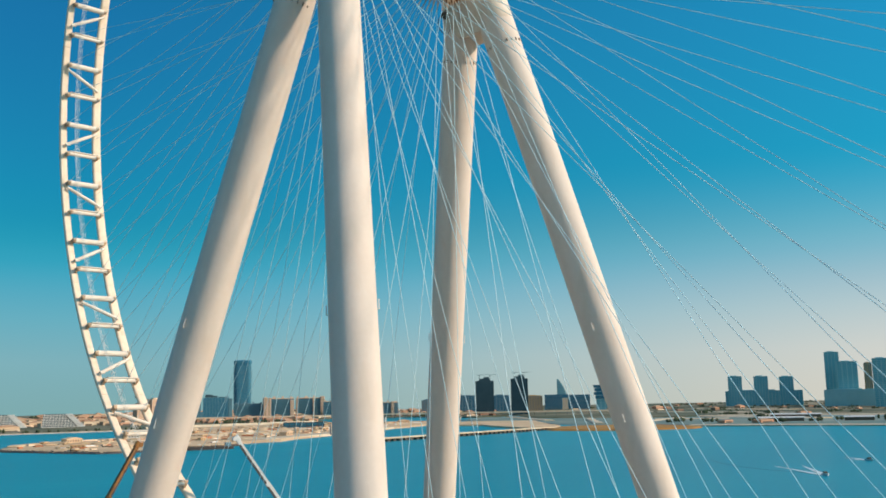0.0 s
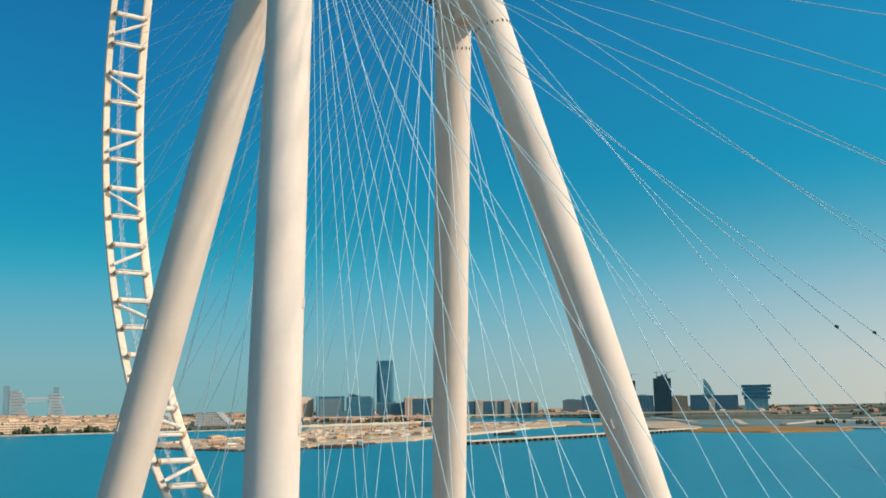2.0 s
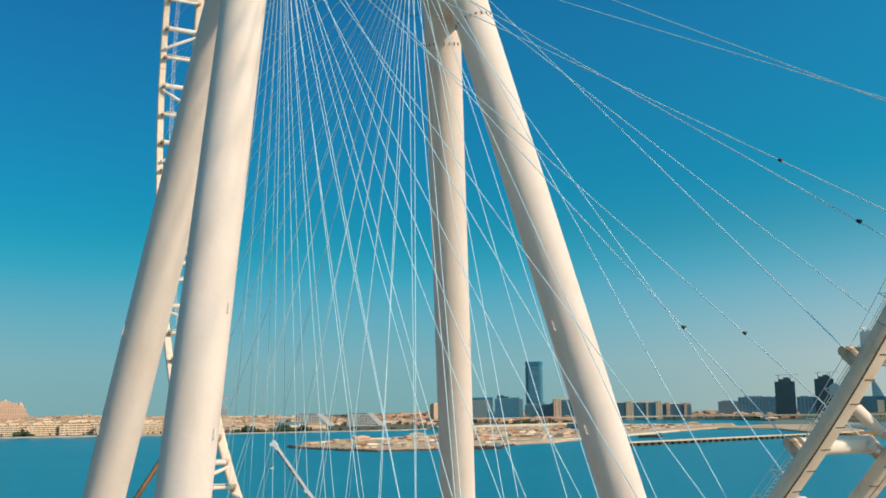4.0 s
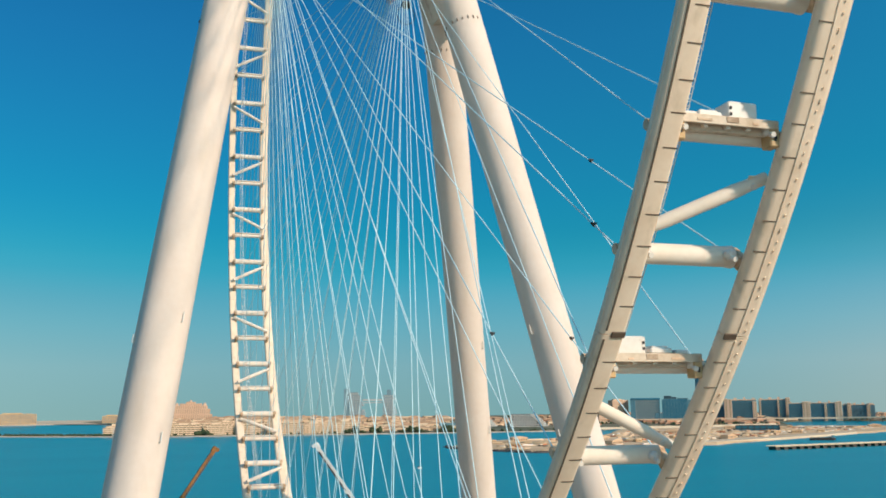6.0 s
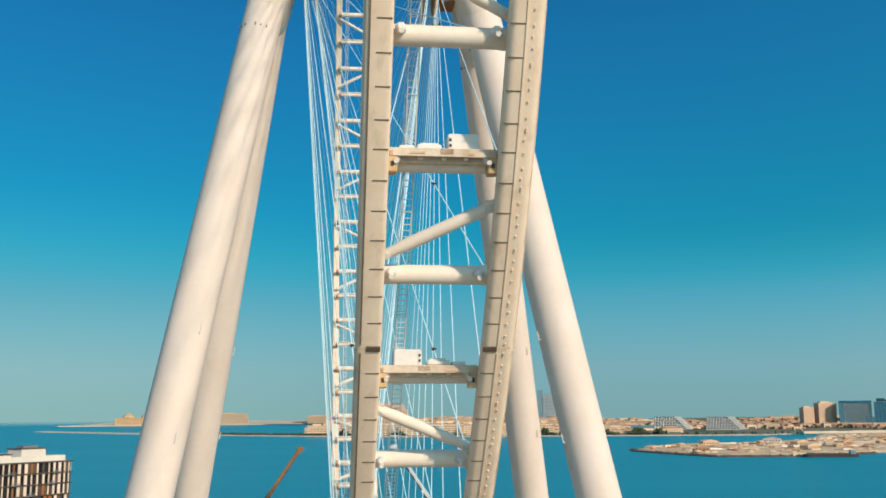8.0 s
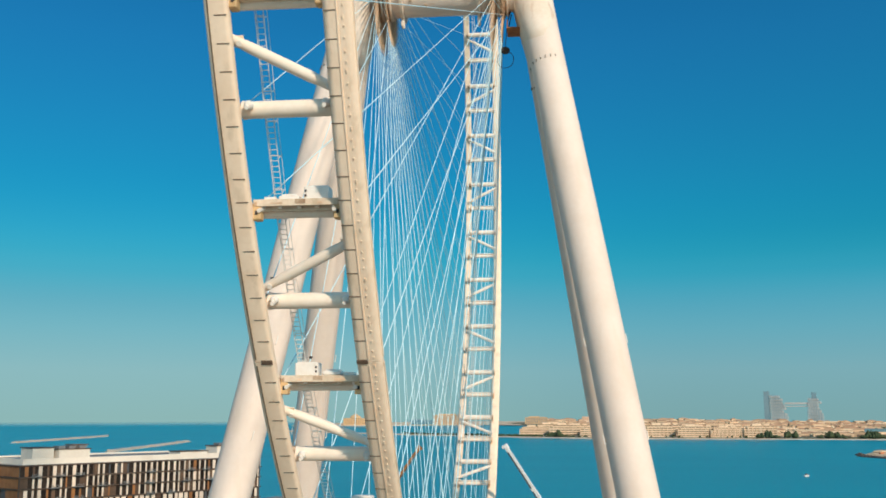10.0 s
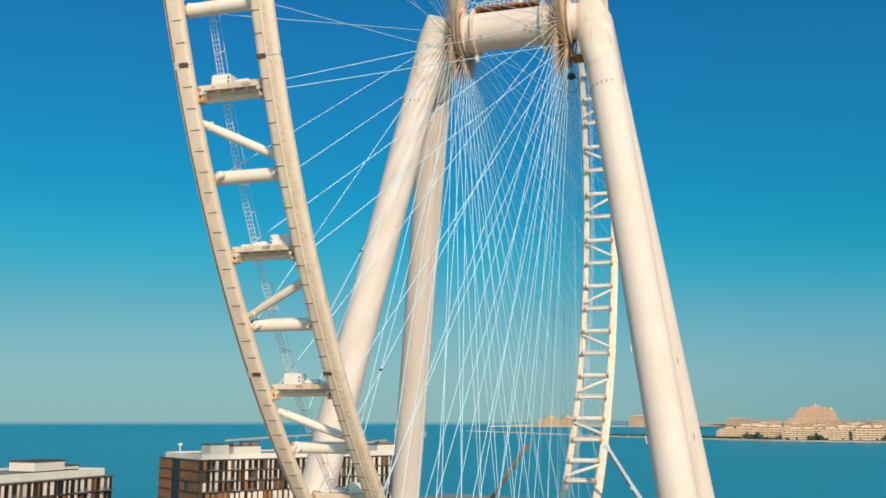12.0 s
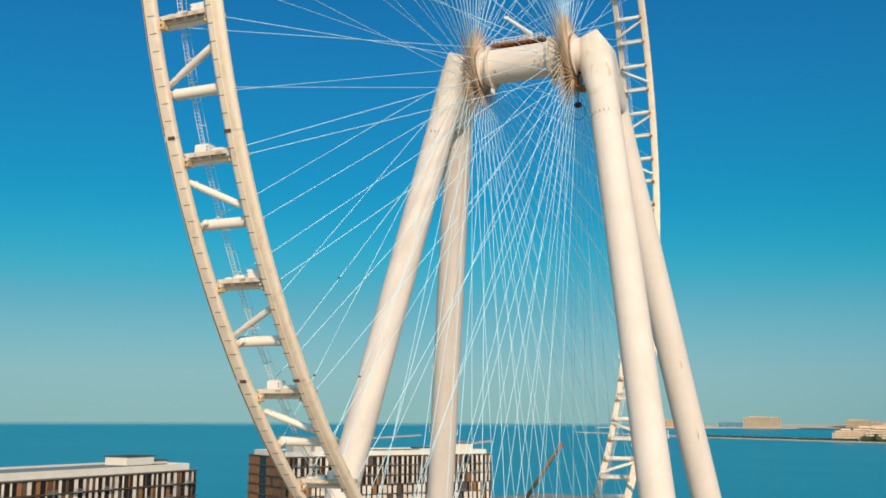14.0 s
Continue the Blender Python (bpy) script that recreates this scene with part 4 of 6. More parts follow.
def a_frame(sx, label):
    """Two splayed tubular legs that meet in one head at the end of the hub."""
    top = thing("support_frame", label, "support leg", LEG_C, group="wheel supports")

    def axis(sy, z):
        return Vector((sx * (LEG_X - LEG_A * z), sy * (LEG_Y - LEG_B * z), z))

    sides = 40
    for sy in (-1, 1):
        bm = bmesh.new()
        rings = []
        u = (axis(sy, -100) - axis(sy, 0)).normalized()
        q = u.to_track_quat("Z", "Y").to_matrix()
        for z in (-7, -14, -30, -50, -70, -90, -110, -129.5):
            r = LEG_R if z > -120 else LEG_R * 1.02
            rings.append([axis(sy, z) + q @ Vector((r * math.cos(2 * math.pi * k / sides), r * math.sin(2 * math.pi * k / sides), 0)) for k in range(sides)])
        loft(bm, rings)
        leg = part("leg", bm, LEG_WHITE, top, "tapered-top cream steel tube", smooth=True)
        # small dark clips at the splice, only on the side the camera sees first
        for z in (-15.6,):
            bm = bmesh.new()
            for k in (0, 1, 2, 3, 4, 6, 7, 8, 9, 10, 11, 13, 14, 15, 16, 18, 19, 20, 21):
                a = 2 * math.pi * k / 22
                m = Matrix.Translation(axis(sy, z)) @ q.to_4x4() @ Matrix.Rotation(a, 4, "Z")
                if (m.to_3x3() @ Vector((1, 0, 0))).dot(Vector((-0.75, -0.6, 0))) > 0.05:
                    box(bm, LEG_R + 0.06, 0, 0, 0.16, 0.11, 0.50 if k % 3 else 0.34, m)
            tagged(part("clip_ring", bm, SEAM, leg, "row of small stained clips on one side of the leg"), kind="stuff")
        # lifting lugs down the leg
        for z in (-63.5, -77.8, -98):
            for turn in (200, 20):
                bm = bmesh.new()
                m = Matrix.Translation(axis(sy, z)) @ q.to_4x4() @ Matrix.Rotation(radians(turn), 4, "Z")
                tube(bm, m @ Vector((LEG_R - 0.05, 0, 0.7)), m @ Vector((LEG_R + 0.3, 0, 0.7)), 0.075, sides=6)
                tube(bm, m @ Vector((LEG_R + 0.27, 0, 0.75)), m @ Vector((LEG_R + 0.27, 0, -0.6)), 0.075, sides=6)
                part("lifting_lug", bm, BOX_WHITE, leg)
    def head_ring(z, r, reach):
        """A stadium round both legs, stretched inwards along the axle by reach."""
        c, half, ring = axis(1, z), abs(axis(1, z).y), []
        for k in range(sides):
            t = 2 * math.pi * k / sides
            x = r * math.cos(t)
            ring.append(Vector((c.x + x - (sx * reach if sx * x < 0 else 0), (half if math.sin(t) > 0 else -half) + r * 1.03 * math.sin(t), z)))
        return ring

    # head: a stadium section that swallows both legs
    bm = bmesh.new()
    rings = []
    for z, shrink, reach in ((-12.6, 0.78, 0), (-12.0, 0.92, 0), (-10.8, 1.0, 0), (-8.5, 1.02, 0.25), (-5, 1.04, 0.6), (-1, 1.06, 0.9), (0.6, 1.06, 1.0)):
        rings.append(head_ring(z, LEG_R * shrink, reach))
    # mitred top: a sharp crest, long slope inwards, steep one outwards
    crest = []
    for p in head_ring(1.6, LEG_R * 0.99, 1.0):
        u = sx * (p.x - axis(1, 1.6).x)
        crest.append(Vector((p.x - sx * max(0, u - 0.9) * 0.25, p.y, 3.9 - (0.34 * (0.9 - u) if u < 0.9 else 0.95 * (u - 0.9)))))
    rings.append(crest)
    loft(bm, rings)
    part("leg_head", bm, HEAD_WHITE, top, "welded head joining both legs", smooth=True)
    # ring coloured rust-brown to paint the shade between flange and head
    bm = bmesh.new()
    lathe_x(bm, [(-sx * 1.0, 3.2), (-sx * 1.0, 3.6), (-sx * 0.2, 3.6), (-sx * 0.2, 3.2)], 32)
    for v in bm.verts:
        v.co.x += sx * (LEG_X - LEG_R - 1.0)
    part("bearing_ring", bm, RUST, top, "bearing ring in the brown of the shaded gap", smooth=True)
    return top


a_frame(-1, "pair of huge cream-white tubular legs carrying one end of the hub")
a_frame(1, "pair of huge streaked cream-white tubular legs beside the hub crane")

# ---- hotels on the island ----
def hotel(at, turn, length, depth, roof, storeys, seed, label, singles=4):
    rnd = random.Random(seed)
    top = thing("hotel", label, "hotel", (*at, 0), turn=turn, group="island hotels")
    base, step = 3.0, (roof - 3.0) / storeys
    # the gaps' shade is put into this wall's near-black colour
    bm = bmesh.new()
    box(bm, length / 2, depth / 2, (base + roof) / 2 - 0.2, length - 0.9, depth - 0.9, roof - base, bevel=0.05)
    part("wall", bm, BOOM_DARK, top, "recessed wall coloured dark for the shaded gaps between panels")
    for k in range(storeys + 1):
        bm = bmesh.new()
        z = base + k * step
        box(bm, length / 2, depth / 2, z, length + 0.5, depth + 0.5, 0.30, bevel=0.04)
        part("floor_slab", bm, TAUPE_PANEL, top, "brown projecting floor edge" if k == 0 else "")
    bm = bmesh.new()
    for x0, y0, sx, sy in ((length / 2, 2.0, length - 4, 0.5), (length / 2, depth - 2.0, length - 4, 0.5), (2.25, depth / 2, 0.5, depth - 4.5), (length - 2.25, depth / 2, 0.5, depth - 4.5)):
        box(bm, x0, y0, roof + 1.25, sx, sy, 2.1, bevel=0.06)
    part("parapet", bm, CONCRETE, top, "pale cream roof parapet")
    bm = bmesh.new()
    box(bm, length / 2, depth / 2, roof + 0.24, length - 0.4, depth - 0.4, 0.12)
    box(bm, length / 2, depth / 2, roof + 1.6, length - 5, depth - 5, 0.2)
    part("roof", bm, ROOF_GREY, top, "dark flat roof")
    shapes, kinds = {}, (("cream_panel", CREAM_PANEL), ("window", WINDOW), ("brown_panel", BROWN_PANEL), ("taupe_panel", TAUPE_PANEL))
    rest = {name: bmesh.new() for name, _ in kinds}

    def cell(name, mat, x, z, w, face, thick, out, single):
        if face == "front":
            m = Matrix.Translation((x, 0.45 - out, z))
        elif face == "end":
            m = Matrix.Translation((0.45 - out, x, z)) @ Matrix.Rotation(radians(-90), 4, "Z")
        else:
            m = Matrix.Translation((length - 0.45 + out, x, z)) @ Matrix.Rotation(radians(90), 4, "Z")
        key = (name, round(w, 2), thick)
        if single:
            if key not in shapes:
                bm = bmesh.new()
                box(bm, 0, 0, 0, w, thick, step - 0.62, bevel=0.03)
                if name == "window":
                    box(bm, 0, -thick / 2 - 0.03, 0, 0.07, 0.06, step - 0.66)
                    box(bm, 0, -thick / 2 - 0.03, -step * 0.22, w, 0.06, 0.07)
                ob = part(name, bm, mat, top, m=m)
                shapes[key] = ob.data
            else:
                part(name, shapes[key], mat, top, m=m)
        else:
            box(rest[name], 0, 0, 0, w, thick, step - 0.62, m)

    mats = dict(kinds)
    for face, run in (("front", length), ("end", depth), ("far_end", depth)):
        widths, x = [], 0.6
        while x < run - 1.6:
            w = 4.4 if face == "end" else (rnd.choice((1.2, 1.5, 1.8)) if len(widths) % 2 == 0 else rnd.choice((0.55, 0.7, 0.95, 1.3)))
            widths.append((x + w / 2, w))
            x += w + 0.06
        group = [rnd.random() for _ in range(len(widths) // 5 + 1)]
        for k in range(storeys):
            z = base + (k + 0.5) * step
            shift = rnd.choice((0, 0, 0, 1, 2))
            for j, (x, w) in enumerate(widths):
                g = group[j // 5]
                if face == "end":
                    name = "window" if 0.42 < x / run < 0.66 else "brown_panel"
                else:
                    r = rnd.random()
                    if (j + shift) % 2 == 0:
                        name = "window" if r < 0.82 else "taupe_panel"
                    else:
                        name = "cream_panel" if r < (0.82 if g > 0.35 else 0.5) else ("brown_panel" if r < 0.93 else "taupe_panel")
                if rnd.random() < 0.04:
                    continue
                out = {"cream_panel": 0.30, "brown_panel": 0.26, "taupe_panel": 0.16, "window": 0.06}[name] + rnd.uniform(0, 0.05)
                cell(name, mats[name], x, z, w, face, 0.16, out, face == "front" and k >= storeys - singles and j % 1 == 0)
    for name, mat in kinds:
        if rest[name].faces:
            tagged(part(name, rest[name], mat, top), kind="stuff")
        else:
            rest[name].free()
    # balconies with thin rails
    bm = bmesh.new()
    box(bm, 0, -0.7, 0, 3.6, 1.4, 0.18)
    box(bm, 0, -1.36, 0.95, 3.6, 0.05, 0.07)
    for q in range(19):
        box(bm, -1.75 + q * 3.5 / 18, -1.36, 0.5, 0.04, 0.04, 0.9)
    mesh = None
    for j in range(int(length / 9)):
        for k in range(max(0, storeys - 5), storeys):
            if rnd.random() < 0.55:
                ob = part("balcony", bm if mesh is None else mesh, GREY_STEEL, top, m=Matrix.Translation((4 + j * 9 + rnd.choice((0, 2)), 0.1, base + k * step + 0.2)))
                mesh = ob.data
    if mesh is None:
        bm.free()
    return top


def roof_block(parent, x, y, z, w, d, h, mat=None, vents=0):
    bm = bmesh.new()
    box(bm, x, y, z + h / 2, w, d, h, bevel=0.08)
    blk = part("plant_room", bm, mat or CONCRETE, parent, "pale rooftop plant room")
    bm = bmesh.new()
    box(bm, x, y, z + h + 0.14, w + 0.7, d + 0.7, 0.28, bevel=0.05)
    part("roof_slab", bm, TAUPE_PANEL, blk, "dark projecting roof slab")
    for k in range(vents):
        bm = bmesh.new()
        box(bm, x - w / 2 + (k + 0.5) * w / vents, y - 0.2, z + h + 0.75, w / vents * 0.6, d * 0.5, 1.0, bevel=0.05)
        part("cooling_unit", bm, GREY_STEEL, blk, "grey cooling unit")


h1 = hotel((-163, 164), 54, 104, 41, 39.5, 9, 11, "long hotel faced in cream and brown panels with a flat roof")
roof_block(h1, 12, 12, 41.2, 8, 9, 4.0)
roof_block(h1, 23, 10, 41.2, 12, 9, 3.4, vents=3)
roof_block(h1, 27, 12, 45.2, 6, 5, 0.8, GREY_STEEL)
roof_block(h1, 76, 12, 41.2, 13, 8, 1.2)
roof_block(h1, 94, 14, 41.2, 11, 8, 3.0, vents=1)
bm = bmesh.new()
tube(bm, (4.5, 30, 41), (4.5, 30, 44.6), 0.3, sides=8)
box(bm, 4.5, 30, 45.0, 1.6, 0.9, 1.0, bevel=0.1)
part("roof_mast", bm, BOX_WHITE, h1, "white roof mast with a lamp box")
h2 = hotel((-147, -58), 86.5, 135, 30, 39.0, 9, 12, "second cream and brown hotel with a white rooftop storey", singles=2)
roof_block(h2, 119, 14, 41.0, 12, 9, 2.6)
roof_block(h2, 129, 14, 41.0, 6, 7, 1.0)


# ---- cranes under the wheel ----
def mobile_crane(foot, tip, side_mat, top_mat, label, w=0.72):
    foot, tip = Vector(foot), Vector(tip)
    top = thing("mobile_crane", label, "crane", foot)
    run = tip - foot
    q = run.to_track_quat("Z", "Y")
    m = q.to_matrix().to_4x4()
    # local up side of the boom
    up = q.inverted() @ Vector((0, 0, 1))
    m = m @ Matrix.Rotation(math.atan2(-up.x, up.y), 4, "Z")
    n = run.length
    for k, (a, b, s) in enumerate(((0, 0.36, 1.35), (0.33, 0.58, 1.15), (0.56, 0.80, 1.0), (0.78, 0.985, 0.85))):
        bm = bmesh.new()
        box(bm, 0, 0, n * (a + b) / 2, w * s, w * s * 1.15, n * (b - a), bevel=0.10)
        box(bm, 0, 0, n * b, w * s * 1.15, w * s * 1.3, 0.7, bevel=0.08)
        sec = part("boom_section", bm, side_mat, top, m=m)
        bm = bmesh.new()
        box(bm, 0, (w * s * 1.15 / 2 - 0.08), n * (a + b) / 2, w * s + 0.05, 0.26, n * (b - a) - 0.9)
        part("top_plate", bm, top_mat, sec)
        bm = bmesh.new()
        box(bm, 0, -(w * s * 1.15 / 2 - 0.12), n * (a + b) / 2, w * s + 0.06, 0.32, n * (b - a) - 0.9)
        part("under_plate", bm, BOOM_DARK, sec, "dark underside")
    bm = bmesh.new()
    box(bm, 0, 0.1, n, 0.8, 1.0, 1.3, bevel=0.15)
    tube(bm, (-0.5, -0.4, n + 0.3), (0.5, -0.4, n + 0.3), 0.4, sides=12)
    part("boom_head", bm, side_mat, top, m=m)
    bm = bmesh.new()
    box(bm, 0, 0, 1.0, 3.2, 5.0, 2.2, bevel=0.25)
    box(bm, 0, 0, -0.6, 3.4, 12.0, 1.4, bevel=0.2)
    part("carrier", bm, side_mat, top)


mobile_crane((38.5, 48.0, 4.4), (8.7, 58.7, 49.4), BOOM_WHITE, BOOM_WHITE, "white telescopic crane with a dark underside to its boom")
mobile_crane((-41.2, 55.5, 4.4), (-11.3, 61.0, 49.0), BOOM_ORANGE, BOOM_ORANGE, "orange telescopic crane with a raised boom")


# ---- far shore ----
def far_building(kind, x, y, turn, w, d, h, core, skin, storey, pier_gap, label, roof=True, category="building"):
    """Dark core with proud floor edges and piers; turn faces it to the wheel."""
    z = ground_z(x, y)
    top = thing(kind, label, category, (x, y, z + 1.0), turn=turn, group="far shore buildings")
    bm = bmesh.new()
    box(bm, 0, d / 2, h / 2 - 1, w, d, h + 2)
    part("wall", bm, core, top)
    n, g = max(2, int(h / storey)), max(2, int(w / pier_gap))
    bm = bmesh.new()
    for k in range(n + 1):
        box(bm, 0, d / 2, h * k / n, w + 1.2, d + 1.2, storey * 0.34)
    tagged(part("floor_edge", bm, skin, top), kind="stuff")
    bm = bmesh.new()
    for k in range(g + 1):
        xx = -w / 2 + w * k / g
        box(bm, xx, -0.3, h / 2, pier_gap * 0.20, 1.2, h)
    for k in range(max(2, int(d / pier_gap)) + 1):
        yy = d * k / max(2, int(d / pier_gap))
        for s in (-1, 1):
            box(bm, s * (w / 2 + 0.4), yy, h / 2, 1.2, pier_gap * 0.2, h)
    tagged(part("facade_rib", bm, skin, top), kind="stuff")
    if roof:
        bm = bmesh.new()
        box(bm, -w * 0.1, d / 2, h + 2.2, w * 0.5, d * 0.5, 4.5)
        box(bm, w * 0.3, d / 2, h + 1.2, w * 0.15, d * 0.4, 2.5)
        part("roof_plant", bm, skin, top)
    return top


def framed_block(x, y, turn, w, d, h):
    """A pale slatted front inside a dark portal frame."""
    top = thing("glass_block", "pale slatted office block inside a dark portal frame", "building", (x, y, ground_z(x, y) + 1.0), turn=turn, group="far shore buildings")
    bm = bmesh.new()
    box(bm, 0, d / 2 + 2, h / 2 - 3, w - 4, d - 4, h - 4)
    part("wall", bm, SLAT_GREY, top, "pale grey front")
    bm = bmesh.new()
    n = 13
    for k in range(n):
        box(bm, -w * 0.29 + w * 0.78 * k / (n - 1), 1.4, h * 0.44, 1.3, 1.4, h * 0.86)
    tagged(part("slat", bm, FAR_GREY, top), kind="stuff")
    bm = bmesh.new()
    for k in range(1, 16):
        box(bm, w * 0.1, 1.9, h * k / 17, w * 0.78, 0.6, 0.9)
    tagged(part("floor_line", bm, FAR_GLASS_PALE, top), kind="stuff")
    for name, cx, cz, ww, hh in (("portal_leg", -w * 0.42, h / 2 - 1, w * 0.16, h), ("portal_leg", w * 0.485, h / 2 - 1, w * 0.03, h), ("portal_beam", 0, h - 2, w, 7)):
        bm = bmesh.new()
        box(bm, cx, d / 2, cz, ww, d, hh, bevel=0.4)
        part(name, bm, SHADE_GLASS if name == "portal_leg" else FAR_GLASS, top, "dark teal portal")
    for k in range(6):
        bm = bmesh.new()
        box(bm, -w * 0.42, -0.3, 8 + k * h * 0.15, w * 0.13, 1.0, 2.0)
        part("ledge", bm, FAR_GLASS_PALE, top)


def glass_office(x, y, turn, w, d, h):
    """A plain blue glass slab with roof boxes and one pale end bay."""
    top = thing("office_block", "blue glass office slab with stepped roof boxes", "building", (x, y, ground_z(x, y) + 1.0), turn=turn, group="far shore buildings")
    bm = bmesh.new()
    box(bm, -w * 0.07, d / 2, h / 2 - 1, w * 0.86, d, h + 2, bevel=0.5)
    part("wall", bm, FAR_GLASS, top)
    bm = bmesh.new()
    for k in range(1, 19):
        box(bm, -w * 0.07, d / 2, h * k / 19, w * 0.862, d + 0.5, 0.9)
    tagged(part("floor_edge", bm, SHADE_GLASS, top), kind="stuff")
    bm = bmesh.new()
    for k in range(9):
        box(bm, -w * 0.48 + w * 0.1 * k, -0.2, h / 2, 0.8, 0.8, h)
    tagged(part("mullion", bm, FAR_GLASS_PALE, top), kind="stuff")
    bm = bmesh.new()
    box(bm, w * 0.43, d / 2 + 1, h / 2 - 2, w * 0.13, d, h - 1, bevel=0.4)
    bay = part("end_bay", bm, FAR_GREY, top, "pale grey end bay")
    bm = bmesh.new()
    for k in range(18):
        box(bm, w * 0.43, 0.8, 3 + k * h / 19, w * 0.10, 1.0, 1.8)
    tagged(part("bay_window", bm, FAR_GLASS_PALE, bay), kind="stuff")
    for cx, cz, ww, hh in ((-w * 0.22, h + 4, w * 0.42, 6), (-w * 0.30, h + 9, w * 0.24, 4), (w * 0.2, h + 1.6, w * 0.36, 2.2)):
        bm = bmesh.new()
        box(bm, cx, d / 2, cz, ww, d * 0.6, hh, bevel=0.3)
        part("roof_box", bm, FAR_DARK, top, "dark roof box")
    bm = bmesh.new()
    box(bm, -w * 0.62, d / 2 - 8, h * 0.2, w * 0.26, d * 0.6, h * 0.4, bevel=0.4)
    part("low_wing", bm, SHADE_GLASS, top)


def palazzo(x, y, turn, w, d, h, towers, front, stone, label):
    """A long block: dim glazed bays between stone corner towers, under a cornice with turrets.
    Each tower is (place, width, height) as parts of the block."""
    top = thing("apartment_block", label, "building", (x, y, ground_z(x, y) + 1.0), turn=turn, group="far shore buildings")
    bm = bmesh.new()
    box(bm, 0, d / 2 + 2, h * 0.45, w, d - 4, h * 0.9 + 2)
    part("wall", bm, front, top)
    n, g = max(4, int(h / 4.2)), max(3, int(w / 9))
    bm = bmesh.new()
    for k in range(n):
        box(bm, 0, 1.9, h * 0.9 * k / n, w, 0.9, 0.9)
    tagged(part("balcony_line", bm, SHADE_GLASS if front is not SHADE_GLASS else FAR_GLASS_PALE, top), kind="stuff")
    bm = bmesh.new()
    for k in range(g + 1):
        box(bm, -w / 2 + w * k / g, 1.5, h * 0.42, 1.5, 1.6, h * 0.84)
    tagged(part("facade_rib", bm, front, top), kind="stuff")
    bm = bmesh.new()
    box(bm, 0, d / 2 + 1, h * 0.93, w + 1, d - 1, h * 0.045, bevel=0.3)
    part("cornice", bm, stone, top, "stone cornice")
    for k in range(max(2, int(w / 22))):
        bm = bmesh.new()
        xx = -w * 0.42 + w * 0.84 * k / max(1, int(w / 22) - 1)
        box(bm, xx, d / 2, h * 0.985, 7 + 3 * (k % 2), d * 0.4, h * 0.05 + 2 * (k % 3))
        part("roof_turret", bm, stone, top)
    for px, pw, ph in towers:
        bm = bmesh.new()
        box(bm, px * w, d / 2 - 1, ph * h / 2, pw * w, d + 2, ph * h, bevel=0.4)
        tower = part("corner_tower", bm, stone, top, "warm stone corner tower")
        bm = bmesh.new()
        for k in range(int(ph * h / 6)):
            for q in (-0.25, 0.25):
                box(bm, (px + q * pw) * w, -2.1, 4 + 6 * k, pw * w * 0.2, 0.5, 3.2)
        tagged(part("tower_window", bm, LOGGIA_SHADE, tower), kind="stuff")
    return top


far_building("hotel_block", 1630, 2916, -2, 58, 34, 75, FAR_ROSE, ROW_STONE, 4.2, 8, "warm beige hotel block with vertical bays")
far_building("hotel_wing", 1572, 2930, -2, 34, 30, 60, FAR_ROSE, ROW_STONE, 4.2, 8, "lower beige wing of the shore hotel")
framed_block(1688, 2849, -30, 98, 40, 80)
glass_office(1778, 2796, -32, 98, 40, 77)
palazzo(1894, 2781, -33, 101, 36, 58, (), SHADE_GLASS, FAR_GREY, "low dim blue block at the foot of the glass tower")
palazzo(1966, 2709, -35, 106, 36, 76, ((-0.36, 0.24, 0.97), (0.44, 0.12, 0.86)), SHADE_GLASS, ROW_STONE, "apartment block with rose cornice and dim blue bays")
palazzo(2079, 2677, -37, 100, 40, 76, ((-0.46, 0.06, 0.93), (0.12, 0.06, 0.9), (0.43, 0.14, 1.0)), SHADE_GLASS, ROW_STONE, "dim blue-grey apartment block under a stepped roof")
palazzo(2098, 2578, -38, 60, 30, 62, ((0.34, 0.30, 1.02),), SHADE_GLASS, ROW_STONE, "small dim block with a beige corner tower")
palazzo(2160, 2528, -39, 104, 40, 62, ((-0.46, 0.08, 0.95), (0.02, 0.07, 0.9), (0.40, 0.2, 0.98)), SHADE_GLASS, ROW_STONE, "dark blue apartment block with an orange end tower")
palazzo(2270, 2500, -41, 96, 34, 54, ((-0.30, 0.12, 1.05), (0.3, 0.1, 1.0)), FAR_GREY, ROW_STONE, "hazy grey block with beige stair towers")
far_building("low_block", 2664, 2659, -44, 74, 40, 51, FAR_BROWN, FAR_GREY, 4.5, 10, "low grey block on the far coast")
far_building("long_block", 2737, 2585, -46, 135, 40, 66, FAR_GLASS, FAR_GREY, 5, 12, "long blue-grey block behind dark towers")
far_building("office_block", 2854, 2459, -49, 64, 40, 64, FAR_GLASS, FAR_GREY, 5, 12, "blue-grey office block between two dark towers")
far_building("low_block", 2938, 2361, -50, 62, 40, 60, FAR_BROWN, FAR_BEIGE, 4.5, 10, "small beige block on the far coast")
stepped = far_building("stepped_block", 3028, 2080, -55, 80, 40, 88, HAZED_GLASS, HAZED_FRAME, 6, 14, "blue glass block with wider upper storeys", roof=False)
for z, w in ((52, 92), (66, 104), (80, 98), (93, 104)):
    bm = bmesh.new()
    box(bm, 2, 20, z, w, 46, 10.5)
    part("overhang", bm, FAR_GLASS, stepped)
far_building("tall_tower", 3490, 1405, -67, 48, 46, 198, HAZED_GLASS, HAZED_FRAME, 7, 12, "tall dark blue tower with flat roof", category="tower")
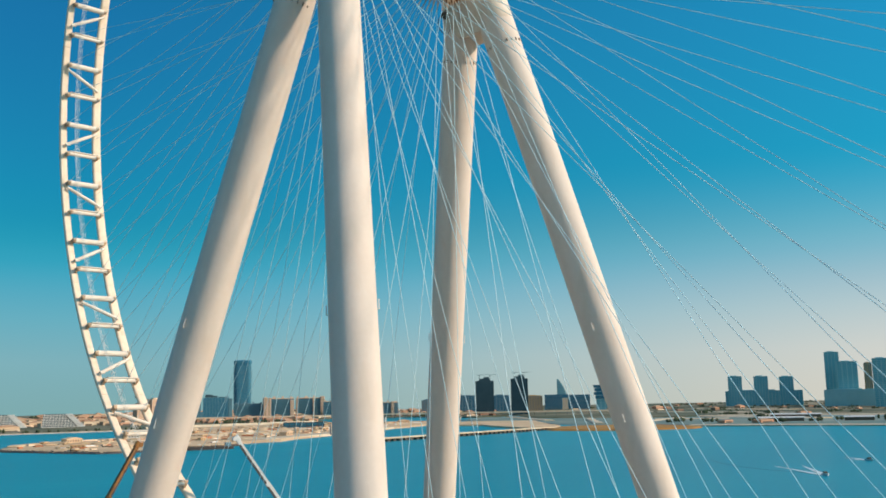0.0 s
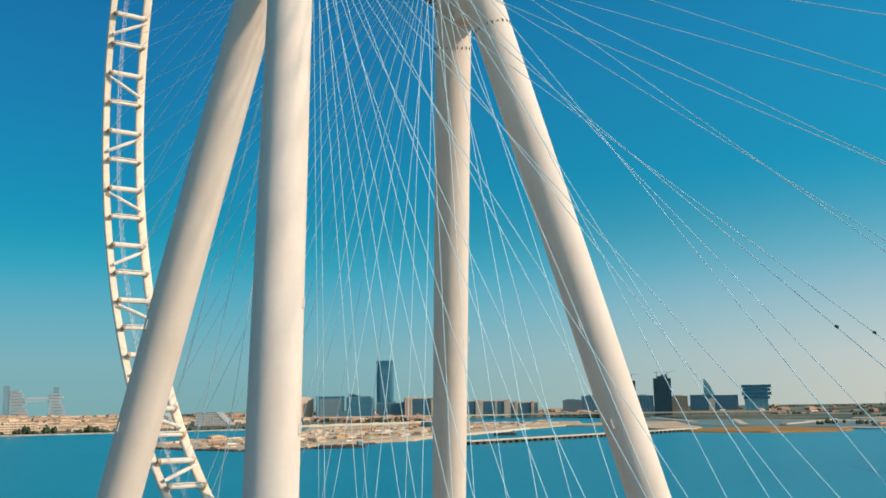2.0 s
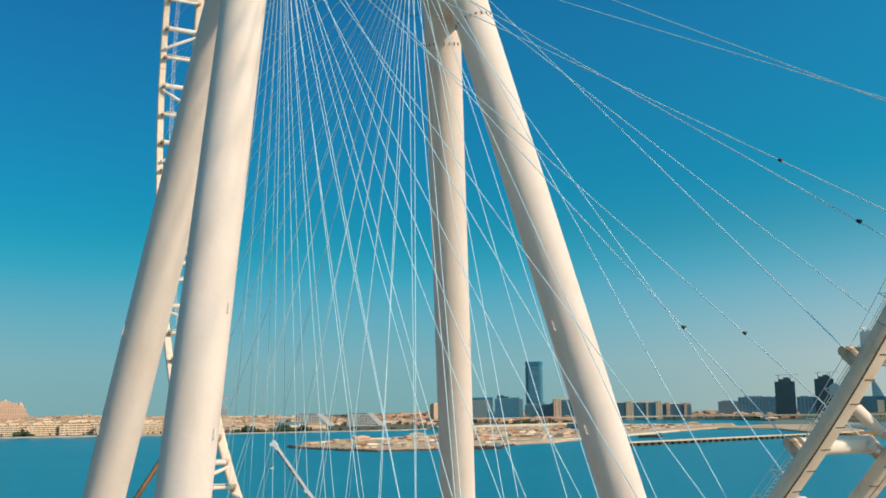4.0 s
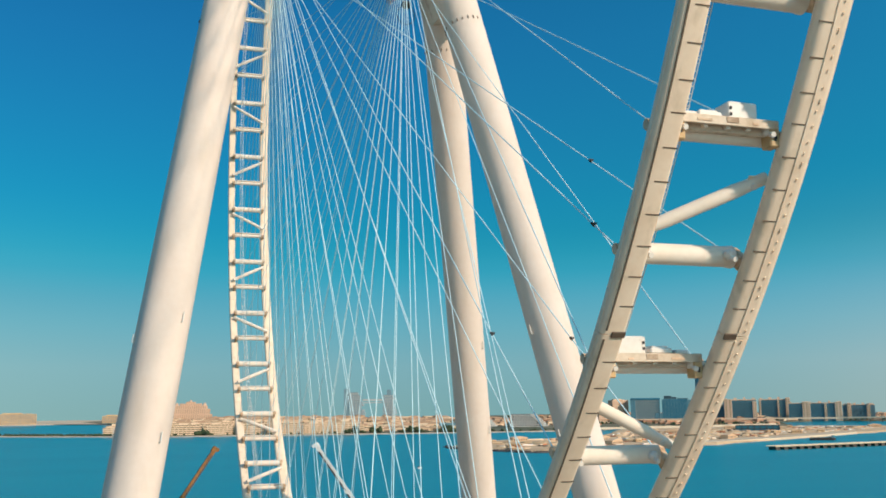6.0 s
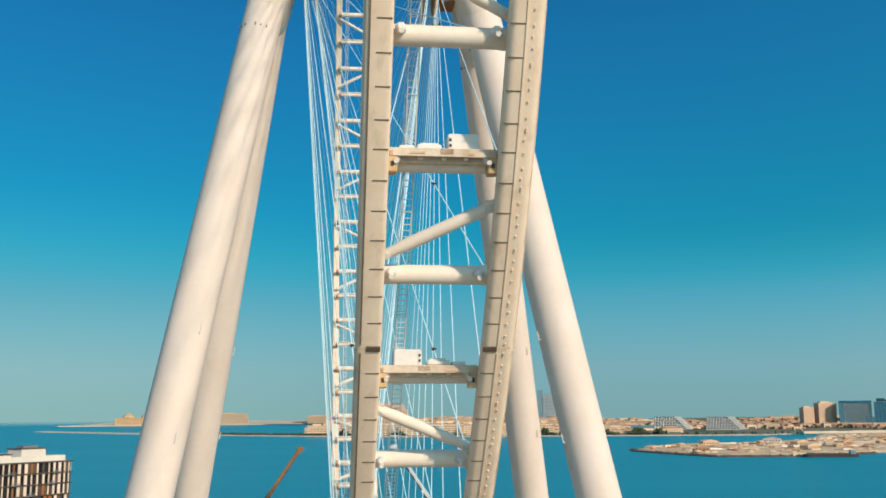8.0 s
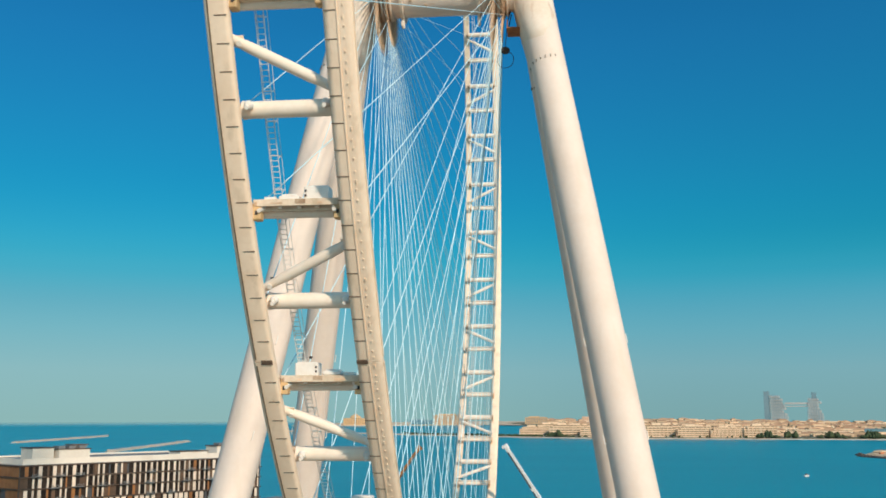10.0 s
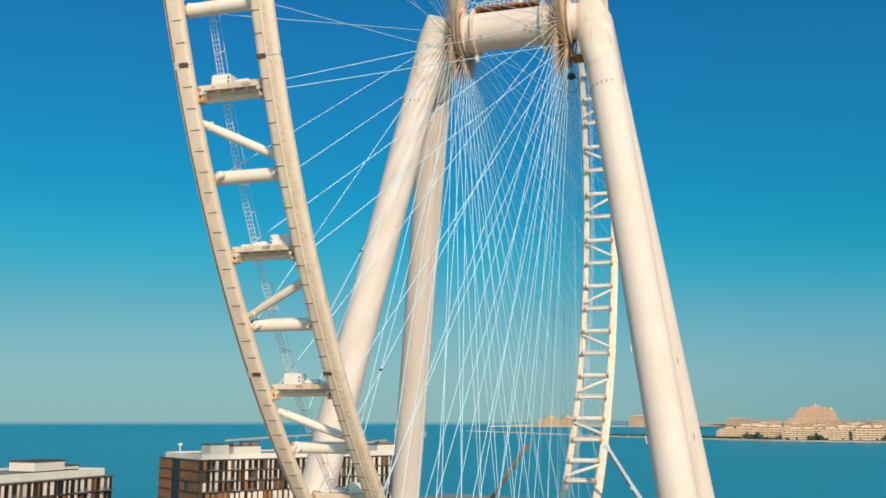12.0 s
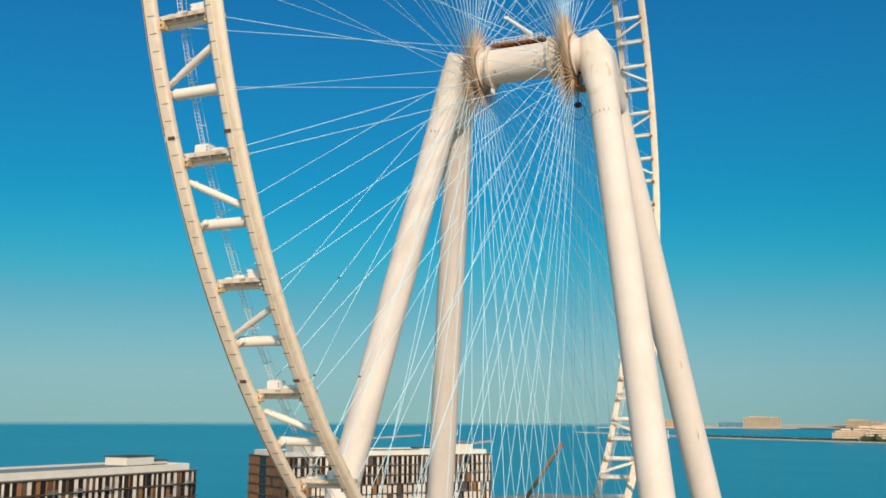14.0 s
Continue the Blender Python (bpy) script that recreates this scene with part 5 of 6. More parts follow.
far_building("tall_tower", 3417, 1321, -68, 66, 50, 160, HAZED_GLASS, HAZED_FRAME, 7, 16, "broad blue glass tower on a dark podium", category="tower")
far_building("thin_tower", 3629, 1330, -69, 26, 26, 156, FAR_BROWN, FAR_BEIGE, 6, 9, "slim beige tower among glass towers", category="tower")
far_building("tall_tower", 3270, 1146, -70, 55, 46, 164, HAZED_GLASS, HAZED_FRAME, 7, 12, "dark glass tower on the mainland", category="tower")
far_building("podium_block", 3380, 1290, -68, 190, 60, 62, HAZED_FRAME, HAZED_FRAME, 6, 14, "dark podium below the mainland towers")
far_building("podium_block", 3476, 1671, -64, 280, 60, 62, HAZED_GLASS, HAZED_FRAME, 5, 12, "long blue-grey block carrying three towers")
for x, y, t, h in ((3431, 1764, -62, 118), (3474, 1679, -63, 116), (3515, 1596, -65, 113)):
    far_building("block_tower", x - 4, y - 2, t, 50, 40, h, HAZED_GLASS, HAZED_FRAME, 6, 10, "blue-grey tower of a three-tower block", category="tower")
for x, y, t, w, h in ((2439, 2173, -47, 60, 118), (2518, 2084, -49, 56, 124)):
    o = far_building("unfinished_tower", x, y, t, w, 44, h, FAR_DARK, FAR_DARK, 5, 9, "dark unfinished tower with cranes on its roof", category="tower", roof=False)
    bm = bmesh.new()
    box(bm, 0, 20, h + 4, w * 0.62, 28, 9)
    box(bm, w * 0.1, 20, h + 11, w * 0.3, 18, 6)
    part("core_top", bm, FAR_DARK, o)
    for sx in (-0.3, 0.32):
        bm = bmesh.new()
        tube(bm, (w * sx, 20, h), (w * sx, 20, h + 22), 0.9, sides=6)
        tube(bm, (w * sx - 9, 20, h + 21), (w * sx + 26, 20, h + 23), 0.7, 0.4, sides=6)
        part("tower_crane", bm, FAR_DARK, o, "thin tower crane")


def round_tower():
    x, y = 2157, 3206
    h, r = 220.0, 37.0
    top = thing("skyscraper", "tall blue glass tower with a dark crown band", "tower", (x, y, ground_z(x, y) + 1), turn=-33)
    bm = bmesh.new()
    loft(bm, [[(u * s, 38 + v * s, z) for u, v in rounded(70, 60, 16, 4)] for z, s in ((-2, 0.96), (90, 1.0), (h - 22, 1.0), (h - 22, 0.93), (h - 14, 0.93))])
    part("shaft", bm, FAR_GLASS, top)
    bm = bmesh.new()
    loft(bm, [[(u * s, 38 + v * s, z) for u, v in rounded(70, 60, 16, 4)] for z, s in ((h - 14, 1.01), (h - 2, 1.03), (h, 0.9))])
    part("crown", bm, FAR_GLASS, top, "dark crown")
    bm = bmesh.new()
    for k in range(34):
        z = 6 + k * 5.7
        loft(bm, [[(u * s, 38 + v * s, z + dz) for u, v in rounded(70, 60, 16, 4)] for dz, s in ((0, 1.012), (1.3, 1.012))])
    tagged(part("floor_band", bm, FAR_GLASS_PALE, top), kind="stuff")


def sail_tower():
    x, y = 3484, 2640
    top = thing("sail_tower", "pale curved tower in the far haze", "tower", (x, y, ground_z(x, y)), turn=-52)
    bm = bmesh.new()
    rings = []
    for k in range(9):
        u = k / 8
        w = 46 * (1 - u ** 2.2) + 5
        rings.append([(-24, 0, 128 * u), (-24 + w, 0, 128 * u), (-24 + w, 30, 128 * u), (-24, 30, 128 * u)])
    loft(bm, rings)
    part("shaft", bm, HAZED_FRAME, top)
    bm = bmesh.new()
    for k in range(16):
        u = k / 16
        box(bm, -24 + (46 * (1 - u ** 2.2) + 5) / 2, 14, 128 * u, 46 * (1 - u ** 2.2) + 6, 31, 1.6)
    tagged(part("floor_edge", bm, FAR_GREY, top), kind="stuff")


def arch_block():
    x, y = 3097, 2321
    top = thing("arch_block", "long blue-grey block with a bright square opening", "building", (x, y, ground_z(x, y)), turn=-52)
    for x0, x1, h in ((-90, -20, 64), (4, 90, 62)):
        bm = bmesh.new()
        box(bm, (x0 + x1) / 2, 20, h / 2, x1 - x0, 40, h)
        part("wing", bm, FAR_GLASS, top)
        bm = bmesh.new()
        for k in range(12):
            box(bm, (x0 + x1) / 2, 20, 2 + k * h / 12, x1 - x0 + 1, 41, 1.6)
        tagged(part("floor_edge", bm, FAR_GREY, top), kind="stuff")
    bm = bmesh.new()
    box(bm, -8, 20, 57, 25, 40, 14)
    part("bridge", bm, FAR_GLASS, top)
    bm = bmesh.new()
    box(bm, -8, 3, 26, 22, 6, 46)
    part("infill_wall", bm, SUNLIT_STONE, top, "beige wall coloured bright as if sunlit, filling the opening")


def palace():
    x, y = 290, 4230
    top = thing("palace_hotel", "broad rose-stone hotel stepping up to a pointed arch crown", "hotel", (x, y, ground_z(x, y)), turn=-3)
    for k, (w, z0, z1, d) in enumerate(((200, -4, 30, 50), (162, 30, 52, 46), (140, 52, 66, 42), (92, 66, 75, 34), (40, 75, 82, 24))):
        bm = bmesh.new()
        box(bm, 0 if k else -10, 25, (z0 + z1) / 2, w, d, z1 - z0)
        part("wing", bm, FAR_ROSE, top)
        bm = bmesh.new()
        for j in range(int(w / 9)):
            box(bm, (0 if k else -10) - w / 2 + 4.5 + 9 * j, 25 - d / 2 - 0.6, (z0 + z1) / 2, 3.2, 1.2, (z1 - z0) * 0.8)
        tagged(part("window_bay", bm, ROSE_SHADE, top), kind="stuff")
    for sx in (-1, 1):
        bm = bmesh.new()
        tube(bm, (sx * 58, 22, 66), (sx * 58, 22, 73), 9, 7, sides=14)
        tube(bm, (sx * 58, 22, 73), (sx * 58, 22, 78), 7, 0.6, sides=14)
        part("dome_turret", bm, FAR_ROSE, top)
    bm = bmesh.new()
    tube(bm, (0, 22, 81), (0, 22, 86), 8, 5, sides=14)
    tube(bm, (0, 22, 86), (0, 22, 91), 5, 0.5, sides=14)
    part("crown", bm, FAR_ROSE, top)


def frame_hotel():
    x, y = 1074, 4210
    top = thing("frame_hotel", "grey hotel of stacked blocks with a bridge between two towers", "hotel", (x, y, ground_z(x, y)), turn=-14)
    rnd = random.Random(5)
    for left, n, w0 in ((-96, 9, 70), (56, 8, 64)):
        for k in range(n):
            w = w0 - 2.6 * k + rnd.uniform(-7, 7)
            z, cx = 10 + k * 12.5, left + w / 2 + rnd.uniform(-2, 2)
            bm = bmesh.new()
            box(bm, cx, 20, z, w, 36, 9.0, bevel=0.3)
            blk = part("stacked_block", bm, STACK_GREY, top)
            bm = bmesh.new()
            box(bm, cx, 20, z + 6.0, w * 0.8, 30, 3.4)
            part("dark_gap", bm, FAR_GREY, blk)
            bm = bmesh.new()
            for j in range(int(w / 10)):
                box(bm, cx - w / 2 + 5 + 10 * j, 1.8, z, 5, 0.8, 4.5)
            tagged(part("window_bay", bm, FAR_GREY, blk), kind="stuff")
    for sx, w, h in ((-108, 24, 134), (84, 20, 128)):
        bm = bmesh.new()
        box(bm, sx, 20, h / 2, w, 30, h, bevel=0.4)
        part("lift_core", bm, FAR_GREY, top, "dark blue-grey lift core")
    bm = bmesh.new()
    box(bm, 14, 20, 82, 100, 30, 8)
    box(bm, 14, 20, 70, 96, 26, 4)
    part("bridge", bm, STACK_GREY, top, "slab bridge between the towers")


def white_terrace(x, y, turn):
    top = thing("white_terrace_block", "white terraced apartment block with a stepped sloping end", "apartment block", (x, y, ground_z(x, y) + 2.5), turn=turn, group="white terraces")
    for k in range(8):
        z = 2 + k * 4.6
        right = 62 - k * 4.6
        left = -50 + k * 0.5
        bm = bmesh.new()
        box(bm, (left + right) / 2, 14, z, right - left, 26, 1.2)
        box(bm, (left + right) / 2, 1.2, z + 0.8, right - left, 0.4, 0.7)
        part("terrace", bm, FAR_WHITE, top)
        bm = bmesh.new()
        box(bm, (left + right) / 2 - 2, 16, z + 2.4, right - left - 5, 22, 3.6)
        part("glass_front", bm, TEAL_GLASS, top)
        bm = bmesh.new()
        for j in range(int((right - left) / 8)):
            box(bm, left + 4 + j * 8, 7, z + 2.4, 1.4, 12, 3.8)
        tagged(part("party_wall", bm, FAR_WHITE, top), kind="stuff")
        bm = bmesh.new()
        box(bm, right - 9, 12, z + 2.2, 20, 25, 3.4, bevel=0.4)
        part("stepped_end", bm, FAR_WHITE, top, "solid white stepped end")


def shore_apartment():
    top = thing("shore_apartment", "cream apartment block with deep balconies along the shore", "apartment block", (0, 0, 0), group="shore apartments")
    for k in range(5):
        w = 78 - (0 if k < 4 else 14)
        bm = bmesh.new()
        box(bm, 0, 10, 1.5 + k * 4.4, w, 20, 1.5)
        box(bm, 0, 1.0, 2.6 + k * 4.4, w, 0.5, 1.0)
        for j in range(int(w / 9) + 1):
            box(bm, -w / 2 + j * w / int(w / 9), 6, 3.6 + k * 4.4, 1.2, 11, 3.4)
        part("balcony_storey", bm, PALE_VILLA, top)
        # tan block painting the shade behind the balconies
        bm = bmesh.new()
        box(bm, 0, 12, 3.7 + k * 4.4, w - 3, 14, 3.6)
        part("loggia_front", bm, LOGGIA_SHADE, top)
    bm = bmesh.new()
    box(bm, -8, 12, 25.0, 22, 12, 4)
    box(bm, 16, 12, 24.4, 12, 9, 3)
    part("roof_pavilion", bm, PALE_VILLA, top)
    return top


def dome_hotel():
    x, y = -728, 3920
    top = thing("dome_hotel", "pale beige seaside hotel with two peaked roofs", "hotel", (x, y, ground_z(x, y) + 2), turn=12)
    bm = bmesh.new()
    box(bm, 0, 18, 13, 170, 36, 30)
    part("wing", bm, FAR_BEIGE, top)
    bm = bmesh.new()
    for j in range(18):
        for k in range(4):
            box(bm, -78 + 9.2 * j, -0.4, 5 + 6.5 * k, 4, 1.2, 3.4)
    tagged(part("window_row", bm, SHADE_AND_DARK, top), kind="stuff")
    for sx in (-35, 35):
        bm = bmesh.new()
        tube(bm, (sx, 18, 28), (sx, 18, 36), 24, 20, sides=8)
        tube(bm, (sx, 18, 36), (sx, 18, 46), 20, 3, sides=8)
        part("peaked_roof", bm, FAR_BEIGE, top)


def viaduct(a, b, z):
    """A level road deck on many slim piers, its height set to fit the camera's view."""
    top = thing("viaduct", "pale road before the towers, raised on slim piers to fit the camera's view", "viaduct", kind="structure")
    a, b = Vector((*a, 0)), Vector((*b, 0))
    run = b - a
    m = pose(*((a + b) / 2), 0, 0, math.degrees(math.atan2(run.y, run.x)))
    bm = bmesh.new()
    box(bm, 0, 0, z, run.length, 18, 3.4, bevel=0.2)
    part("deck", bm, SUNLIT_STONE, top, "pale deck", m=m)
    bm = bmesh.new()
    box(bm, 0, -8.8, z + 2.3, run.length, 0.5, 1.6)
    part("parapet", bm, SUNLIT_STONE, top, m=m)
    n = int(run.length / 36)
    bm = bmesh.new()
    box(bm, 0, 0, z / 2 - 1, 2.2, 7, z - 1, bevel=0.3)
    first = part("pier_leg", bm, FAR_BROWN, top, m=m @ Matrix.Translation((-run.length / 2 + 18, 0, 0)))
    for k in range(1, n):
        part("pier_leg", first.data, None, top, m=m @ Matrix.Translation((-run.length / 2 + 18 + 36 * k, 0, 0)))


viaduct((1560, 2795), (2110, 2408), 22.0)
viaduct((2110, 2408), (2700, 1740), 23.0)
round_tower()
sail_tower()
arch_block()
palace()
frame_hotel()
dome_hotel()
white_terrace(1006, 2659, -20)
white_terrace(1136, 2584, -24)
far_building("seaside_hotel", -374, 3986, 6, 141, 46, 41, FAR_BROWN, FAR_BEIGE, 5, 8, "sunlit beige seaside hotel on a sand strip", category="hotel")
far_building("low_residence", -494, 3972, 8, 91, 34, 20, FAR_GLASS, FAR_GREY, 5, 9, "low green-glazed residence beside a hotel")
far_building("low_residence", -17, 4010, 1, 92, 34, 30, FAR_BROWN, FAR_BEIGE, 5, 9, "low beige residence with a dark roof")
src = shore_apartment()
first = True
for row, (x0, n, back) in enumerate(((-10, 8, 58), (30, 7, 200))):
    for k in range(n):
        x = x0 + 79 * k
        y = shore_y(x) + back + 9 * math.sin(k * 2.1 + row)
        m = pose(x, y, ground_z(x, y) + 2.6, 0, 0, -3 * math.sin(k * 1.3)) @ Matrix.Diagonal((1, 1, 1.08 + 0.12 * math.sin(k * 1.9 + row), 1))
        if first:
            src.matrix_basis, first = m, False
        else:
            copy_thing(src, m)
far_building("low_residence", 836, 2400, -14, 58, 26, 21, FAR_GLASS_PALE, FAR_GREY, 4.5, 7, "low blue-glazed residence beside white terraces", roof=False)


def scatter(name, mat, spots, shapes, label, category):
    """Many small pieces that nobody could count, in one mesh."""
    verts, faces = [], []
    for (x, y, w, d, h, a), shape in zip(spots, shapes):
        z, c, s, o = ground_z(x, y) + 2.6, math.cos(a), math.sin(a), len(verts)
        if shape == "house":
            prof = [(-w / 2, -d / 2, 0), (w / 2, -d / 2, 0), (w / 2, d / 2, 0), (-w / 2, d / 2, 0), (-w / 2, -d / 2, h), (w / 2, -d / 2, h), (w / 2, d / 2, h), (-w / 2, d / 2, h)]
            fc = [(0, 1, 5, 4), (1, 2, 6, 5), (2, 3, 7, 6), (3, 0, 4, 7), (4, 5, 6, 7)]
        elif shape == "roof":
            prof = [(-w * .54, -d * .54, h), (w * .54, -d * .54, h), (w * .54, d * .54, h), (-w * .54, d * .54, h), (-w * .2, 0, h * 1.4), (w * .2, 0, h * 1.4)]
            fc = [(0, 1, 5, 4), (1, 2, 5), (2, 3, 4, 5), (3, 0, 4)]
        else:
            prof = [(w * .5 * math.cos(t) * q, w * .5 * math.sin(t) * q, h * e) for e, q in ((0, .25), (.35, 1.0), (.7, .8), (1, .25)) for t in (0, 1.05, 2.09, 3.14, 4.19, 5.24)]
            fc = [(6 * k + j, 6 * k + (j + 1) % 6, 6 * k + 6 + (j + 1) % 6, 6 * k + 6 + j) for k in range(3) for j in range(6)]
        verts += [(x + px * c - py * s, y + px * s + py * c, z + pz) for px, py, pz in prof]
        faces += [tuple(o + q for q in f) for f in fc]
    me = bpy.data.meshes.new(name)
    me.from_pydata(verts, [], faces)
    me.materials.append(mat)
    tagged(new(name, me), label, category, kind="stuff")


def inside(x, y, poly):
    hit = False
    for (x0, y0), (x1, y1) in zip(poly, poly[1:] + poly[:1]):
        if (y0 > y) != (y1 > y) and x < (x1 - x0) * (y - y0) / (y1 - y0) + x0:
            hit = not hit
    return hit


def villas():
    rnd = random.Random(21)
    areas = [([(120, 2500), (420, 2450), (880, 2330), (1300, 2420), (1500, 2900), (1300, 3900), (700, 4450), (0, 4500), (0, 4100), (120, 3500), (60, 2900)], 1600),
             ([(1430, 2720), (1620, 2330), (1730, 2200), (1790, 2300), (1970, 2560), (2190, 2590), (2320, 2310), (2310, 2110), (2400, 2100), (2700, 2330), (2800, 3300), (2200, 3900), (1600, 3900)], 900),
             ([(2480, 1420), (2700, 700), (2800, 0), (3800, -200), (4300, 500), (4100, 1800), (3400, 2800)], 260),
             ([(1850, 1150), (1880, 600), (1930, 0), (2500, 0), (2480, 600), (2300, 1200)], 46)]
    houses, trees = [], []
    for poly, n in areas:
        x0, x1 = min(p[0] for p in poly), max(p[0] for p in poly)
        y0, y1 = min(p[1] for p in poly), max(p[1] for p in poly)
        k = 0
        while k < n:
            x, y = rnd.uniform(x0, x1), rnd.uniform(y0, y1)
            if not inside(x, y, poly) or (920 < x < 1290 and y < 2680):
                continue
            k += 1
            if rnd.random() < (0.86 if n > 1200 else 0.62 if n > 600 else 0.30):
                s = rnd.uniform(0.7, 1.5)
                houses.append((x, y, rnd.choice((20, 30, 46)) * s, 15 * s, rnd.choice((6, 7, 9, 12)), rnd.uniform(-0.3, 0.3)))
            else:
                for _ in range(7):
                    q = rnd.uniform(6, 12)
                    trees.append((x + rnd.uniform(-30, 30), y + rnd.uniform(-14, 14), q, q, rnd.uniform(5, 10), rnd.random()))
    for k in range(330):
        u = rnd.random()
        q = rnd.uniform(5, 9)
        trees.append((-395 + 480 * u + rnd.uniform(-4, 4), 2715 - 318 * u + rnd.uniform(0, 14), q, q, rnd.uniform(3, 6), rnd.random()))
    for cx, many in ((46, 22), (180, 14), (556, 28), (606, 9), (698, 26), (782, 22), (834, 6)):
        for _ in range(many):
            x = cx + rnd.gauss(0, 13)
            y = shore_y(x) + rnd.uniform(24, 50)
            q = rnd.uniform(7, 15)
            trees.append((x, y, q, q, rnd.uniform(4, 17) * math.exp(-((x - cx) / 24) ** 2) + 3, rnd.random()))
    for k in range(70):
        x = rnd.uniform(-100, 1180)
        y = shore_y(x) + rnd.uniform(26, 46)
        q = rnd.uniform(4, 8)
        trees.append((x, y, q, q, rnd.uniform(3, 7), rnd.random()))
    split = [h for h in houses if rnd.random() < 0.4]
    tan = [h for h in houses if h[0] < 1330]
    rose = [h for h in houses if h[0] >= 1330]
    pale = tan[::3] + rose[::4]
    tan, rose = [h for h in tan if h not in pale], [h for h in rose if h not in pale]
    for name, mat, some, label in (("villa_field", VILLA, tan, "dense field of sand-coloured villas"), ("rose_villa_field", ROSE_VILLA, rose, "low rose-brown houses along the coast"),
                                   ("pale_villa_field", PALE_VILLA, pale, "pale cream villas among darker ones")):
        scatter(name, mat, some, ["house"] * len(some), label, "houses")
    scatter("villa_roofs", TILE_ROOF, split, ["roof"] * len(split), "low clay-tiled villa roofs", "roofs")
    # dark boxes stand in for the shade inside the villas' loggias
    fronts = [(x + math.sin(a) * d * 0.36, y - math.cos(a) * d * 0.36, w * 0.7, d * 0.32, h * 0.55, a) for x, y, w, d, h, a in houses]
    scatter("villa_loggias", SHADE_AND_DARK, fronts, ["house"] * len(fronts), "dark boxes painting shaded loggias before the villas", "houses")
    scatter("shore_trees", LEAF, trees, ["tree"] * len(trees), "dark green trees among the villas", "trees")


villas()


# ---- the building plots on the spit ----
def site_shed(w, d, h, mat, label):
    top = thing("site_shed", label, "shed", group="site sheds")
    bm = bmesh.new()
    box(bm, 0, 0, h / 2, w, d, h, bevel=0.1)
    part("wall", bm, mat, top)
    bm = bmesh.new()
    loft(bm, [[(-w * .53, y, h), (w * .53, y, h), (w * .53, y, h + 0.3), (0, y, h + w * 0.1), (-w * .53, y, h + 0.3)] for y in (-d * .53, d * .53)])
    part("roof", bm, VILLA, top)
    bm = bmesh.new()
    for k in range(int(w / 5)):
        box(bm, -w / 2 + 2.5 + 5 * k, -d / 2 - 0.06, h * 0.5, 2.2, 0.2, h * 0.5)
    tagged(part("opening", bm, SHADE_AND_DARK, top), kind="stuff")
    return top


def spit_clutter():
    rnd = random.Random(31)
    kinds = [site_shed(20, 10, 4.5, FAR_BEIGE, "long sand-coloured site shed on the spit"), site_shed(13, 8, 4, FAR_BEIGE, "small sand-coloured site shed on the spit"),
             site_shed(30, 14, 6, VILLA, "long tan site hall on the spit"), site_shed(12, 5, 3.2, FAR_ROSE, "rust-red container shed on the sand")]
    poly = [(478, 1300), (500, 1190), (524, 1124), (600, 1110), (690, 1136), (770, 1196), (860, 1270), (1180, 1470), (1450, 1640), (1800, 1820), (1700, 2060), (1450, 2120), (1220, 2090), (1070, 1880), (900, 1660), (720, 1540), (560, 1460), (510, 1380)]
    placed, k = [], 0
    while len(placed) < 30:
        x, y = rnd.uniform(520, 1800), rnd.uniform(1130, 1980)
        if inside(x, y, poly) and all(math.hypot(x - a, y - b) > 48 for a, b in placed):
            placed.append((x, y))
    for k, (x, y) in enumerate(placed):
        src = kinds[k] if k < 4 else kinds[rnd.choice((0, 1, 1, 2, 3, 3))]
        m = pose(x, y, ground_z(x, y) + 3.5, 0, 0, rnd.choice((-30, -28, 30, 12)))
        if k < 4:
            src.matrix_basis = m
        else:
            copy_thing(src, m)
    heaps = []
    for _ in range(640):
        x, y = rnd.uniform(480, 1850), rnd.uniform(1110, 2060)
        if inside(x, y, poly):
            q = rnd.uniform(6, 30)
            heaps.append((x, y, q, q, rnd.uniform(1.2, 5.0), rnd.random()))
    scatter("spoil_heaps", SAND, heaps, ["tree"] * len(heaps), "heaps of sand and rubble on the plots", "heaps")
    dark = []
    for _ in range(130):
        x, y = rnd.uniform(480, 1850), rnd.uniform(1110, 2060)
        if inside(x, y, poly):
            dark.append((x, y, rnd.uniform(4, 18), rnd.uniform(3, 8), rnd.uniform(1.5, 4), rnd.uniform(-1, 1)))
    for name, mat, n, label in (("timber_stacks", SUNLIT_STONE, 150, "stacked timber and pale blocks on the plots"), ("rusty_pipes", RUST_RED, 120, "rust-red pipes and containers on the plots"),
                                ("white_sheeting", FAR_WHITE, 110, "white sheeted stacks and cabins on the plots")):
        spots = []
        for _ in range(n * 2):
            x, y = rnd.uniform(480, 1850), rnd.uniform(1110, 2060)
            if inside(x, y, poly):
                spots.append((x, y, rnd.uniform(4, 22), rnd.uniform(2.5, 6), rnd.uniform(1.2, 3.6), rnd.choice((0.5, -0.6, 0.1)) + rnd.uniform(-0.2, 0.2)))
        scatter(name, mat, spots, ["house"] * len(spots), label, "materials")
    scatter("parked_plant", SHADE_AND_DARK, dark, ["house"] * len(dark), "dark machinery and stacked materials on the plots", "plant")


spit_clutter()
tent = site_shed(30, 12, 6, FAR_WHITE, "white sheeted tent hall on the spit")
tent.matrix_basis = pose(812, 1590, ground_z(812, 1590) + 3.5, 0, 0, -30)


